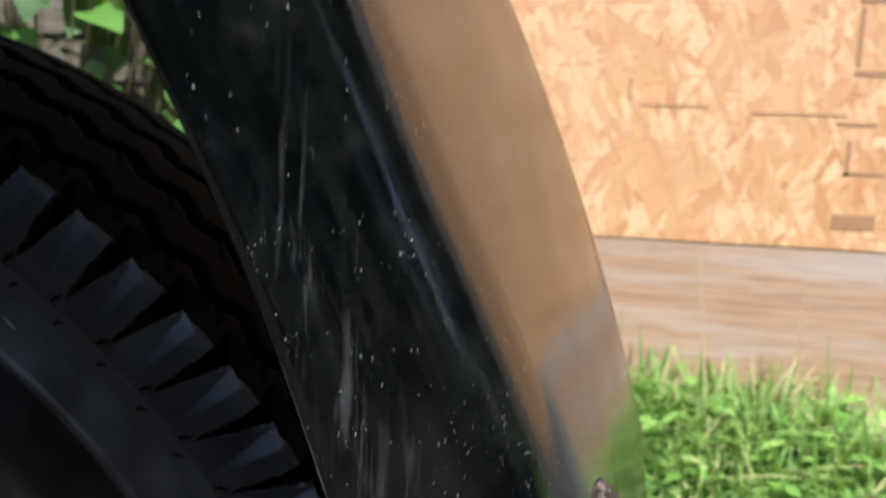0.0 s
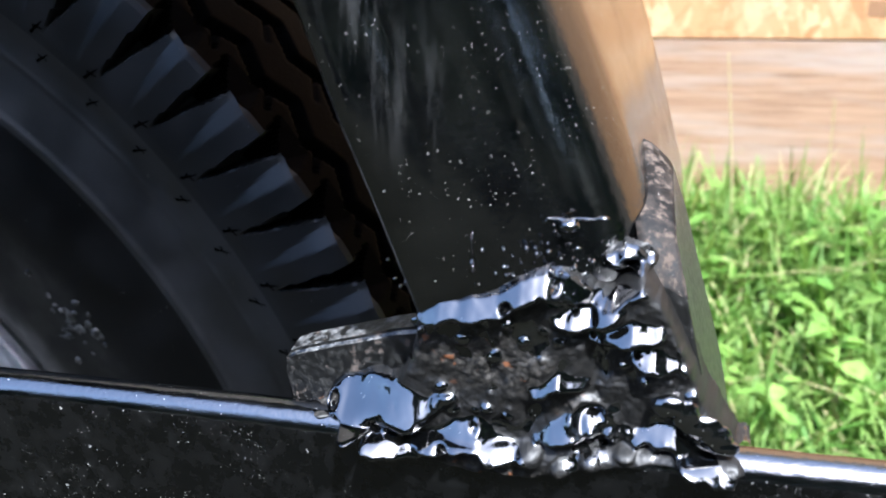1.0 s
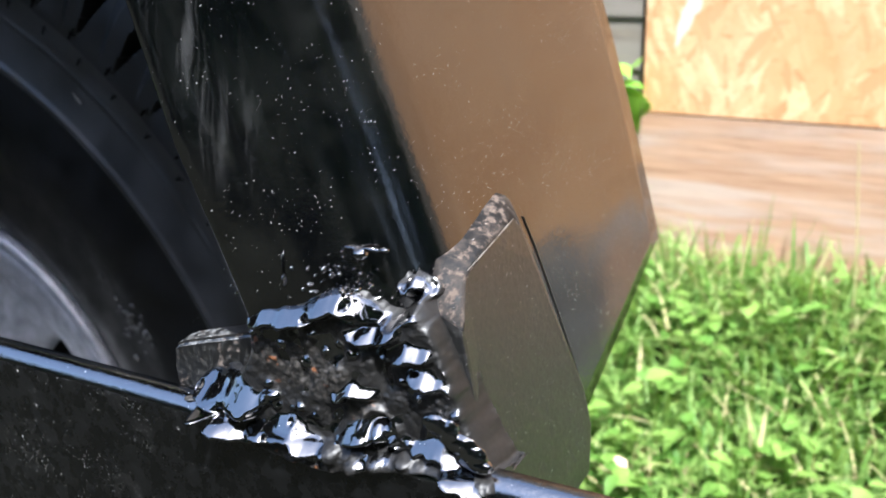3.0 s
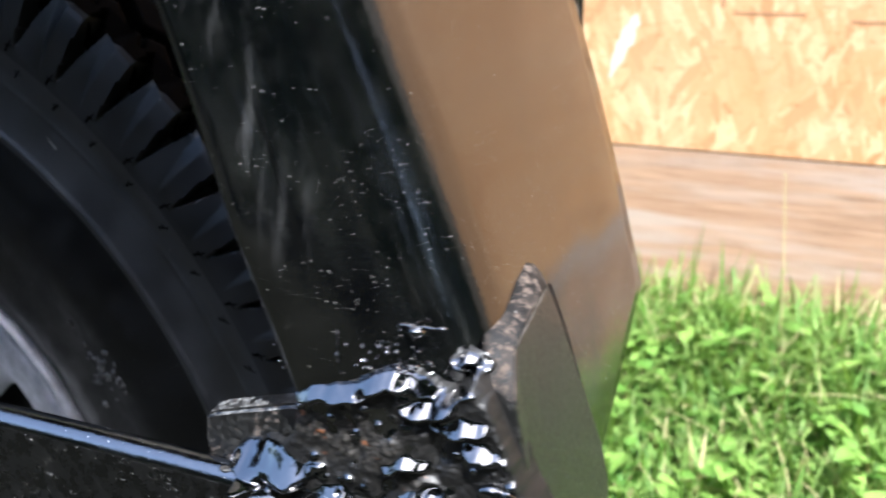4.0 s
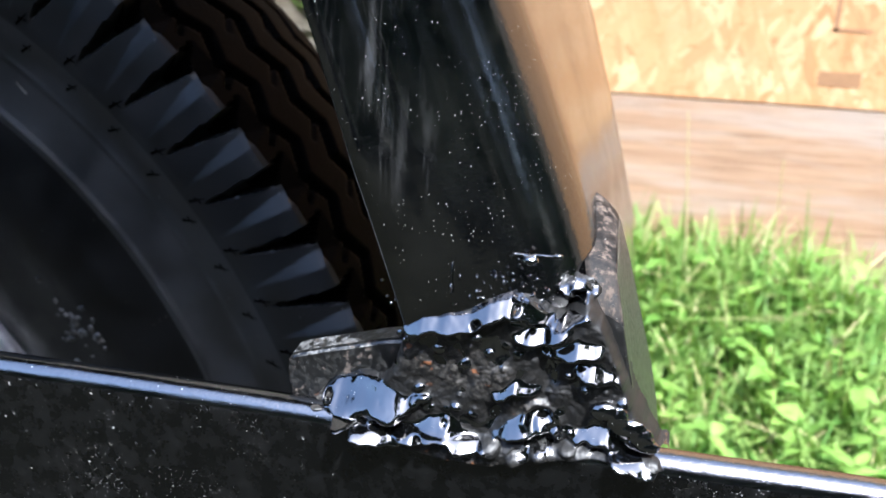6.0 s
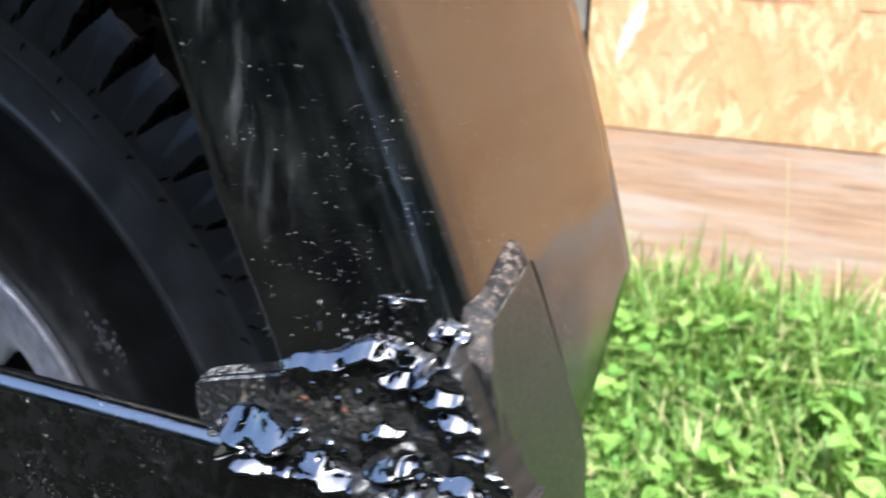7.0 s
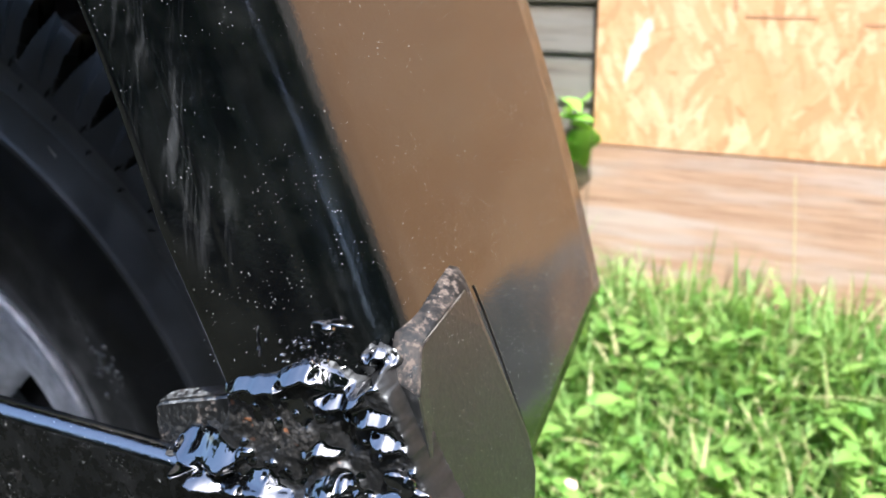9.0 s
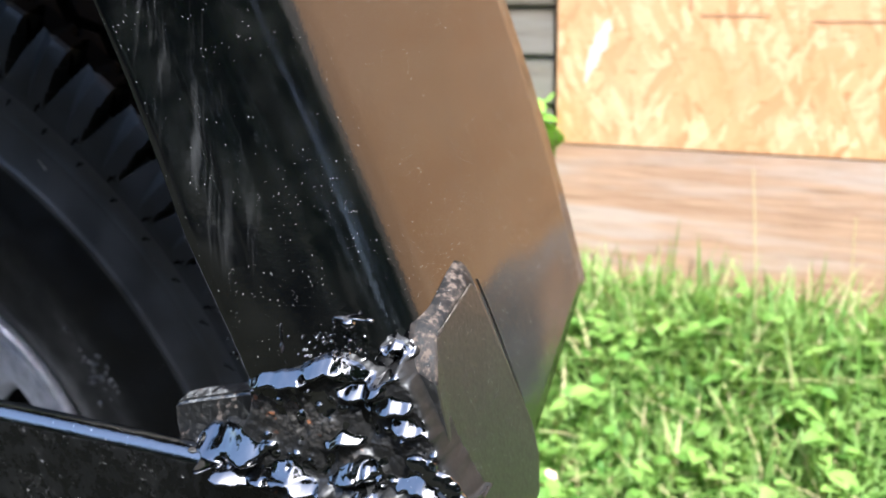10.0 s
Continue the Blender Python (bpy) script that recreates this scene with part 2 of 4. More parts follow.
def leaf_material(name, a, b, scale=30, dry=0.0):
    k = Mat(name, 0.62)
    r = k.t.nodes.new("ShaderNodeNewGeometry").outputs["Random Per Island"]
    o = k.t.nodes.new("ShaderNodeObjectInfo").outputs["Random"]
    c = k.mix(k.math("FRACT", k.math("ADD", r, o)), a, b)
    c = k.mix(k.math("MULTIPLY", k.noise(scale, 3), 0.35), c, tuple(0.55 * v for v in a))
    k.set(Base_Color=c)
    if dry:                                           # some blades have gone dry
        gone = k.math("GREATER_THAN", k.math("FRACT", k.math("MULTIPLY", r, 17.3)), 1.0 - dry)
        c = k.mix(gone, c, (0.52, 0.46, 0.24))
        k.set(Base_Color=c)
    tr = k.t.nodes.new("ShaderNodeBsdfTranslucent")
    k.t.links.new(k.mix(0.5, c, (0.30, 0.45, 0.06)), tr.inputs[0])
    ms = k.t.nodes.new("ShaderNodeMixShader")
    ms.inputs[0].default_value = 0.35
    k.t.links.new(k.b.outputs[0], ms.inputs[1])
    k.t.links.new(tr.outputs[0], ms.inputs[2])
    k.t.links.new(ms.outputs[0], k.t.nodes["Material Output"].inputs[0])
    return k.m


def ground_material():
    k = Mat("lawn_ground", 0.9)
    c = k.mix(k.ramp(k.noise(9, 6), [(0.35, 0.0), (0.7, 1.0)]), (0.06, 0.11, 0.02), (0.14, 0.20, 0.05))
    c = k.mix(k.ramp(k.noise(70, 4), [(0.55, 0.0), (0.75, 0.7)]), c, (0.13, 0.11, 0.06))
    dark_ground = k.mix(k.noise(25, 6), (0.010, 0.0105, 0.007), (0.019, 0.0188, 0.0135))
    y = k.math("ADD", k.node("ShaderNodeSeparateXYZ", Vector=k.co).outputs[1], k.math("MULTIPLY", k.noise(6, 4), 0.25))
    c = k.mix(k.ramp(y, [(0.38, 1.0), (0.62, 0.0)]), c, dark_ground)        # colour darkened under and before the trailer, so that its paint mirrors dark
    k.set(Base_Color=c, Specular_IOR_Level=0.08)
    return k.bump(k.noise(80, 6), 0.8, 0.01).m


def plain_material(name, color, rough=0.7, scale=80):
    k = Mat(name, rough)
    k.set(Base_Color=k.mix(k.noise(scale, 4), color, tuple(0.7 * v for v in color)))
    return k.m


RUBBER = rubber_material("sidewall_rubber", (0.0010, 0.0011, 0.0013), (0.0045, 0.0048, 0.0052), 1.42)
PALE_BAND = rubber_material("pale_sidewall_band", (0.0140, 0.0147, 0.0160), (0.0370, 0.0384, 0.0408), 1.75)
LUG = rubber_material("lug_rubber", (0.0072, 0.0079, 0.0092), (0.0165, 0.0176, 0.0198), 1.6)
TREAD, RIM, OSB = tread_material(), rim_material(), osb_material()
PLANK = plank_material("orange_brown_timber", (0.53, 0.34, 0.22), (0.36, 0.21, 0.13), (0.45, 0.38, 0.335))
PLANK_GREY = plank_material("weathered_grey_timber", (0.22, 0.21, 0.20), (0.15, 0.14, 0.13), (0.27, 0.27, 0.27))
SIDING = plank_material("grey_weathered_siding", (0.20, 0.165, 0.125), (0.11, 0.088, 0.062), (0.20, 0.185, 0.160))
GRASS = leaf_material("grass_blades", (0.075, 0.20, 0.022), (0.34, 0.48, 0.13), 20, 0.10)
CLOVER = leaf_material("broad_weed_leaves", (0.10, 0.235, 0.03), (0.30, 0.46, 0.10), 40)
SCREEN_LEAVES = plain_material("dark_screen_leaves", (0.048, 0.078, 0.028), 0.9, 2)
SHRUB = leaf_material("shrub_leaves", (0.022, 0.070, 0.010), (0.10, 0.23, 0.030), 25)
VINE = leaf_material("vine_leaves", (0.22, 0.48, 0.05), (0.34, 0.60, 0.09), 25)
STRAW = leaf_material("dry_straw", (0.55, 0.45, 0.22), (0.66, 0.56, 0.32), 20)
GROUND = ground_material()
CHIP = plain_material("pale_wood", (0.75, 0.62, 0.45))
CHIPPED = plain_material("chipped_primer", (0.24, 0.22, 0.20), 0.5, 400)
INK = plain_material("dark_brown_stamp_ink", (0.38, 0.205, 0.105))
SMEAR = plain_material("smeared_pale_paint", (0.68, 0.58, 0.51), 0.7, 60)
STEM = plain_material("brown_stem", (0.10, 0.08, 0.035))


# ---- mesh helpers ----
def part(name, bm, material, parent=None, label="", smooth=False):
    """Links a bmesh as one mesh object, under a thing or a part."""
    me = bpy.data.meshes.new(name)
    bm.to_mesh(me)
    bm.free()
    return finish(name, me, material, parent, label, smooth)


def finish(name, me, material, parent=None, label="", smooth=False):
    me.materials.append(material)
    if smooth:
        me.polygons.foreach_set("use_smooth", [True] * len(me.polygons))
    ob = new(name, me)
    ob.parent = parent
    if label:
        ob["label"] = label
    return ob


def from_arrays(name, verts, faces, material, parent=None, label="", smooth=False):
    me = bpy.data.meshes.new(name)
    me.from_pydata([tuple(v) for v in verts], [], [tuple(f) for f in faces])
    me.update()
    return finish(name, me, material, parent, label, smooth)


def thing(name, at, label, category, group="", kind=""):
    ob = new(name)
    ob.location = at
    ob.empty_display_size = 0.02
    bpy.context.view_layer.update()
    return tagged(ob, label, category, group, kind)


def keep_place(ob):
    """A child that was built in world coordinates stays where it is."""
    ob.matrix_parent_inverse = ob.parent.matrix_world.inverted()
    return ob


def box(bm, lo, hi, bevel=0.0, segments=2):
    r = bmesh.ops.create_cube(bm, size=1.0)
    vs = r["verts"]
    lo, hi = Vector(lo), Vector(hi)
    for v in vs:
        v.co = Vector([lo[i] + (v.co[i] + 0.5) * (hi[i] - lo[i]) for i in range(3)])
    if bevel:
        es = list({e for v in vs for e in v.link_edges})
        bmesh.ops.bevel(bm, geom=es, offset=bevel, segments=segments, affect="EDGES", profile=0.6)
    return vs


def grid_faces(nu, nv, closed=False):
    fs = []
    for i in range(nu if closed else nu - 1):
        j = (i + 1) % nu
        for k in range(nv - 1):
            fs.append((i * nv + k, j * nv + k, j * nv + k + 1, i * nv + k + 1))
    return fs


def leaf_bm(length, width, fold=0.15, droop=0.2, steps=5, point=1.0):
    """A leaf along +y with a folded midrib, bending down to its tip."""
    bm = bmesh.new()
    rows = []
    for i in range(steps + 1):
        s = i / steps
        w = width * 0.5 * math.sin(math.pi * min(1, s ** 0.75) ** point) * (1 if s < 1 else 0) + 0.0004
        y, z = length * s, -droop * length * s * s
        rows.append([bm.verts.new((-w, y, z + fold * w)), bm.verts.new((0, y, z)), bm.verts.new((w, y, z + fold * w))])
    for a, b in zip(rows, rows[1:]):
        bm.faces.new((a[0], a[1], b[1], b[0]))
        bm.faces.new((a[1], a[2], b[2], b[1]))
    return bm


# ---- ground ----
def ground_z(x, y):
    s = min(1.0, max(0.0, (y - 0.30) / 0.65))
    s = s * s * (3 - 2 * s)
    d = min(1.0, max(0.0, (0.46 - y) / 0.26))
    return -0.10 + 0.19 * s - 0.20 * d * d * (3 - 2 * d) + 0.008 * math.sin(5 * x + 3 * y)


def build_ground():
    bm = bmesh.new()
    xs = [-900, -60, -8, -3] + [-2.2 + 0.1 * i for i in range(50)] + [3.5, 8, 60, 900]
    ys = [-900, -60, -8, -3] + [-1.6 + 0.08 * i for i in range(40)] + [3, 8, 60, 900]
    vs = [[bm.verts.new((x, y, ground_z(x, y) if abs(x) < 50 and abs(y) < 50 else 0.0)) for y in ys] for x in xs]
    for i in range(len(xs) - 1):
        for j in range(len(ys) - 1):
            bm.faces.new((vs[i][j], vs[i + 1][j], vs[i + 1][j + 1], vs[i][j + 1]))
    return tagged(part("ground", bm, GROUND, smooth=True), "uneven lawn ground under green grass, darkened under and before the trailer", "ground", kind="structure")


build_ground()
WALL_Y = 1.046


# ---- shed wall ----
def build_wall():
    bm = bmesh.new()
    box(bm, (-3.2, WALL_Y + 0.036, -0.2), (4.0, WALL_Y + 0.16, 2.6))
    wall = tagged(part("wall_north", bm, SIDING), "grey weathered timber shed wall behind the boards", "wall", kind="structure")
    rng = random.Random(4)
    z = 0.36
    while z < 2.5:                                   # lapped boards left of the sheet
        h = 0.072
        bm = bmesh.new()
        box(bm, (-3.2, WALL_Y + 0.012, z), (-0.275, WALL_Y + 0.034, z + h - 0.0008), 0.003)
        for v in bm.verts:
            if v.co.z > z + h * 0.5:
                v.co.y += 0.005
            v.co.z += rng.uniform(-0.0006, 0.0006)
        part("siding_board", bm, SIDING, wall)
        z += h
    return wall


def build_osb():
    bm = bmesh.new()
    box(bm, (-0.267, WALL_Y, 0.376), (2.17, WALL_Y + 0.012, 1.595), 0.0015)
    sheet = tagged(part("osb_sheet", bm, OSB), "pale orange oriented strand board sheet fixed to the shed wall", "board")
    rng = random.Random(9)
    # stamped marks that cannot be read, as plain bars
    for x, z, w, h in ((0.205, 0.655, 0.006, 0.075), (0.225, 0.700, 0.05, 0.006), (0.222, 0.610, 0.04, 0.007), (0.212, 0.545, 0.05, 0.005),
                       (0.205, 0.500, 0.006, 0.045), (0.226, 0.480, 0.05, 0.005), (0.220, 0.415, 0.055, 0.020), (-0.079, 0.583, 0.004, 0.03),
                       (-0.02, 0.563, 0.09, 0.003), (0.14, 0.556, 0.12, 0.003)):
        bm = bmesh.new()
        box(bm, (x - w / 2, WALL_Y - 0.0006, z - h / 2), (x + w / 2, WALL_Y + 0.0004, z + h / 2))
        part("stamp_mark", bm, INK, sheet)
    bm = bmesh.new()
    ring = []
    for i in range(28):
        a = 2 * math.pi * i / 28
        along, across = 0.048 * math.cos(a), (0.010 + 0.004 * math.cos(a)) * math.sin(a) * rng.uniform(0.6, 1.25)
        ring.append(bm.verts.new((-0.208 + 0.36 * along + 0.93 * across, WALL_Y - 0.0006, 0.512 + 0.93 * along - 0.36 * across)))
    bm.faces.new(ring)
    part("paint_smear", bm, SMEAR, sheet, "smear of white paint")
    return sheet


def build_base_planks():
    for x0, x1, mat, label in ((-3.2, 0.335, PLANK, "orange-brown rough timber plank along the foot of the shed wall"),
                               (0.337, 4.0, PLANK_GREY, "weathered grey timber plank along the foot of the shed wall")):
        n = 60
        bm = bmesh.new()
        rows = []
        for i in range(n + 1):
            x = x0 + (x1 - x0) * i / n
            wob = 0.0016 * noise.noise(Vector((x * 3, 2, 5)))
            y = WALL_Y + 0.0012
            rows.append([bm.verts.new(p) for p in ((x, y + 0.03, 0.3735 + wob), (x, y + 0.001, 0.3735 + wob), (x, y, 0.3725 + wob), (x, y, 0.0), (x, y + 0.03, 0.0))])
        for a, b in zip(rows, rows[1:]):
            for k in range(4):
                bm.faces.new((a[k], a[k + 1], b[k + 1], b[k]))
        bm.faces.new(rows[0])
        bm.faces.new(rows[-1][::-1])
        bmesh.ops.recalc_face_normals(bm, faces=bm.faces)
        tagged(part("base_plank", bm, mat), label, "plank")


build_wall()
build_osb()
build_base_planks()

# ---- trailer fender ----
FEN_Y = 0.265                                        # inner edge of the fender, across the wheel


def fender_x(z):
    d = z - 0.452
    return -0.018 - 0.24 * d - 0.37 * d * d


def panel_out(y, z):
    """How far the panel stands out at y, z: near its foot it is turned a little."""
    return 0.009 * min(1.0, (FEN_Y - y) / (FEN_Y - 0.0385)) * min(1.0, max(0.0, (0.65 - z) / 0.15))


def fender_profile():
    """The section from the skirt's free edge, round the bend, to the inner edge: (out, y)."""
    pts = [(-0.0780, -0.0045), (-0.0772, -0.0058), (-0.0755, -0.0064), (-0.073, -0.0065)]
    pts += [(-0.073 + 0.035 * i / 16, -0.0065 - 0.0005 * math.sin(math.pi * i / 16)) for i in range(1, 17)]
    for i in range(1, 19):                            # the bend
        a = math.pi / 2 * i / 18
        pts.append((-0.038 + 0.038 * math.sin(a), -0.0065 + 0.045 * (1 - math.cos(a))))
    n = 14
    y0 = pts[-1][1]
    pts += [(0.0, y0 + (FEN_Y - y0) * i / n) for i in range(1, n + 1)]
    return pts


def fender_path():
    """Stations along the fender from the leg's foot over the top: (share of the leg, x, z, normal)."""
    rows = []
    n = 60
    z_top = 0.840
    for i in range(n + 1):
        rows.append(("leg", i / n))
    x, z = fender_x(z_top), z_top
    slope = -(0.24 + 0.74 * (z_top - 0.452))
    a0 = math.atan(-slope)                            # lean of the leg
    r = 0.085
    cx, cz = x - r * math.cos(a0), z - r * math.sin(a0)
    for i in range(1, 13):
        a = a0 + (math.pi / 2 - a0) * i / 12
        rows.append(("at", cx + r * math.cos(a), cz + r * math.sin(a), math.cos(a), math.sin(a)))
    return rows, cx, cz + r


def build_fender():
    prof = fender_profile()
    rows, cx, ztop = fender_path()
    mid = -0.515
    verts = []
    stations = []
    for row in rows:
        stations.append(row)
    for i in range(1, 9):
        stations.append(("at", cx + (2 * (mid - cx)) * i / 8, ztop, 0.0, 1.0))
    for row in reversed(rows[:-1]):
        stations.append(("mirror",) + row)
    for row in stations:
        flip = row[0] == "mirror"
        if flip:
            row = row[1:]
        for out, y in prof:
            if row[0] == "leg":
                foot = 0.415 + 0.235 * max(0.0, y - 0.105) if y > 0.0 else 0.425
                z = foot + (0.840 - foot) * row[1]
                x = fender_x(z)
                s = 0.24 + 0.74 * (z - 0.452)
                ln = math.hypot(1, s)
                nx, nz = 1 / ln, s / ln
            else:
                _, x, z, nx, nz = row
            bow = 0.0
            if y < 0.01 and out < -0.03:              # the skirt bellies out above the weld
                bow = -0.014 * min(1, max(0, (z - 0.485) / 0.09)) * min(1, (-0.03 - out) / 0.04)
                bow += 0.0016 * min(1, max(0, (z - 0.54) / 0.06)) * math.exp(-((out + 0.049) / 0.0035) ** 2)      # crease beside the roll
                bow += 0.0008 * math.exp(-((z - 0.575) / 0.03) ** 2 - ((out + 0.055) / 0.012) ** 2)
            if out < -0.03:                           # the skirt grows narrower upwards
                t = min(1.0, max(0.0, (z - 0.48) / 0.16))
                out = -0.03 + (out + 0.03) * (0.72 - 0.14 * t)
            if out > -0.038:                          # the bend reaches further near the foot
                out += panel_out(max(y, 0.0385), z) * min(1.0, (out + 0.038) / 0.038)
            px, py, pz = x + nx * out, y + bow, z + nz * out
            wob = 0.0004 * noise.noise(Vector((px * 9, py * 7, pz * 8))) + min(1, max(0, (y - 0.05) / 0.05)) * (0.0006 * noise.noise(Vector((3, py * 16, pz * 26))) + 0.00022 * noise.noise(Vector((8, py * 38, pz * 55))))
            px += wob
            if flip:
                px = 2 * mid - px
            verts.append((px, py, pz))
    fender = thing("trailer_fender", (-0.02, 0.1, 0.42), "glossy black painted steel trailer fender, dusty and speckled with grit", "fender")
    shell = from_arrays("shell", verts, grid_faces(len(stations), len(prof)), PAINT, fender, smooth=True)
    keep_place(shell)
    so = shell.modifiers.new("thickness", "SOLIDIFY")
    so.thickness, so.offset = 0.0028, 1
    return fender


def build_fender_parts(fender):
    # bracket: loops from the panel out to its face, rounded along the top
    inner = [(0.004, 0.501), (0.0195, 0.514), (0.037, 0.519), (0.060, 0.5245), (0.072, 0.5265), (0.079, 0.5240), (0.083, 0.512), (0.101, 0.437), (0.100, 0.418), (0.086, 0.402), (0.002, 0.400)]
    outer = [(0.0060, 0.495), (0.017, 0.5105), (0.0426, 0.5165), (0.0590, 0.5185), (0.0655, 0.5190), (0.0690, 0.515), (0.0720, 0.500), (0.0925, 0.437), (0.0925, 0.420), (0.082, 0.404), (-0.001, 0.402)]
    bm = bmesh.new()
    loops = []
    for share, off in ((0.0, 0.0), (0.06, 0.003), (0.25, 0.0060), (0.55, 0.0086), (0.80, 0.0104), (1.0, 0.0113), (1.0, 0.0115)):
        loop = []
        for (y0, z0), (y1, z1) in zip(inner, outer):
            y, z = y0 + (y1 - y0) * share, z0 + (z1 - z0) * share
            if off > 0.0114:                          # the flat face, a little inside its rounded rim
                y, z = 0.05 + (y - 0.05) * 0.97, 0.465 + (z - 0.465) * 0.985
            loop.append(bm.verts.new((fender_x(z) + off + 0.55 * panel_out(y, z) + 0.0002 * noise.noise(Vector((y * 90, z * 90, share))), y, z)))
        loops.append(loop)
    for p, q in zip(loops, loops[1:]):
        for i in range(len(p)):
            j = (i + 1) % len(p)
            f = bm.faces.new((p[i], p[j], q[j], q[i]))
            f.material_index = 1 if i < 5 else 0
    bm.faces.new(loops[-1])
    bm.faces.new(loops[0][::-1])
    bmesh.ops.recalc_face_normals(bm, faces=bm.faces)
    bracket = keep_place(part("bracket", bm, PAINT_PLATE, fender, "thick steel bracket plate with worn rusty top edge"))
    bracket.data.polygons.foreach_set("use_smooth", [f.material_index == 1 for f in bracket.data.polygons])
    bracket.data.materials.append(PAINT_RUST)
    bm = bmesh.new()                                  # thin chipped line where the face meets the top
    for i in range(9):
        y0, z0 = 0.0195 + 0.044 * i / 9, 0.5118 + 0.0065 * i / 9
        y1, z1 = y0 + 0.0054, z0 + 0.0009
        w = 0.0001 + 0.0003 * ((i * 7) % 5) / 5
        q = [bm.verts.new((fender_x(z) + 0.0118 + 0.55 * panel_out(y, z), y, z)) for y, z in ((y0, z0 - w), (y1, z1 - w), (y1, z1 + w), (y0, z0 + w))]
        bm.faces.new(q)
    keep_place(part("chipped_line", bm, CHIPPED, bracket, "pale line of chipped paint"))
    bm = bmesh.new()                                  # dark strip added for the shadow line along the bracket's far edge
    ring0 = None
    for i in range(13):
        y, z = 0.0815 + 0.0190 * (i / 12) ** 1.05, 0.514 - 0.080 * i / 12
        c = Vector((fender_x(z) + 0.0040 + panel_out(y, z), y, z))
        r = 0.0007 - 0.0004 * i / 12
        ring = [bm.verts.new(c + Vector((r * math.cos(t), 1.4 * r * math.sin(t), 0))) for t in (0, 1.05, 2.1, 3.14, 4.2, 5.25)]
        if ring0:
            for k in range(6):
                bm.faces.new((ring0[k], ring0[(k + 1) % 6], ring[(k + 1) % 6], ring[k]))
        ring0 = ring
    keep_place(part("edge_shade", bm, RUBBER, fender, "dull black strip standing for the shade along the bracket's edge", smooth=True))
    bm = bmesh.new()                                  # flat tab behind the weld, leaning back a little
    a = [(-0.1445, 0.440), (-0.1465, 0.4560), (-0.1455, 0.4650), (-0.1420, 0.4672), (-0.128, 0.4715), (-0.104, 0.4785), (-0.09, 0.481), (-0.075, 0.482), (-0.075, 0.43), (-0.1445, 0.43)]
    f = [bm.verts.new((x, 0.0020 + 0.0003 * noise.noise(Vector((x * 150, 0, z * 150))), z)) for x, z in a]
    g = [bm.verts.new((x + 0.0006, 0.0135, z + 0.0015)) for x, z in a]
    bm.faces.new(f)
    bm.faces.new(g[::-1])
    for i in range(len(a)):
        bm.faces.new((f[i], g[i], g[(i + 1) % len(a)], f[(i + 1) % len(a)]))
    bmesh.ops.recalc_face_normals(bm, faces=bm.faces)
    bmesh.ops.bevel(bm, geom=list(bm.edges), offset=0.0017, segments=3, affect="EDGES")
    tab = keep_place(part("weld_tab", bm, TAB_STEEL, fender, "flat steel tab with its paint worn off the top edge"))
    tab.data.materials.append(WORN_STEEL)
    tab.data.polygons.foreach_set("material_index", [1 if p.normal.z > 0.35 else 0 for p in tab.data.polygons])


# the weld's runs, as x, z and radius in millimetres from the rail's top at the fender's foot
RUNS = [
    [(-92, 41, 2.6), (-86, 43.5, 4.2), (-80, 45, 3.6), (-75, 46, 4.4), (-68, 47, 4.2), (-61, 51.5, 4.6), (-53, 53.5, 5.0), (-46, 51, 4.0), (-40, 48, 2.4)],
    [(-48, 42, 3.0), (-44, 42.5, 5.2), (-39, 43.5, 5.4), (-34, 45, 4.0)],
    [(-35, 47, 2.6), (-30, 49.5, 2.8), (-25, 51, 2.6)],
    [(-36, 57, 2.6), (-32, 58.5, 4.6), (-28, 57.5, 3.8), (-25, 56, 2.4)],
    [(-38, 36, 2.8), (-33, 37.5, 3.6), (-28, 39.5, 5.0), (-23, 38.5, 3.8)],
    [(-26, 30.5, 3.4), (-21.5, 30, 4.4), (-17, 28.5, 3.4)],
    [(-56, 17, 2.8), (-50, 21.5, 4.2), (-43.5, 20, 3.2)],
    [(-121, 5, 6.5), (-113, 7, 8.2), (-105, 7.5, 8.5), (-97, 7, 7.4), (-91, 8, 4.0)],
    [(-112, -4, 2.6), (-107, -4.5, 4.0), (-101, -5, 4.2), (-95, -7, 2.5)],
    [(-97, -4, 2.0), (-90, -3, 4.6), (-82, 0, 6.2), (-75, 2, 5.4), (-69, -3, 4.6), (-60, -4.5, 2.4)],
    [(-56, 1, 2.0), (-52, 3, 4.4), (-47, 6, 5.0), (-42, 8.0, 5.0), (-35, 7.5, 4.6), (-31, 3.5, 4.0)],
    [(-30, 1.5, 2.0), (-26, 2.5, 3.8), (-20, 3.5, 4.4), (-14, 4.5, 4.6), (-8, 0.5, 4.2), (-1, -3.5, 3.6), (4, -5.5, 2.6)],
]
LUMPS = [(-86.5, 10.5, 4.0), (-88, 16, 2.2), (-83, 7, 2.4), (-35.5, 9.0, 2.9), (-58, -5, 4.2), (-47, -9, 3.6), (-39, -4.5, 3.4), (-66, 7, 2.2), (-72, 9.5, 2.4), (-76, 8, 1.8), (-29, -3, 3.0),
         (-12, 27, 2.6), (-9, 19, 2.2), (-14, 33, 1.8), (-24, 22, 2.0), (-31, 27, 2.0), (-61, 33, 2.0), (-71, 28, 2.6), (-80, 33, 2.4), (-66, 39, 1.8), (-95, 36, 2.2), (-98, 31, 2.6),
         (-55, 37, 1.8), (-50, 34, 2.2), (-47, 38.5, 1.6), (-20, 14, 2.4), (-16, 17, 1.6), (-5, 9, 1.8)]
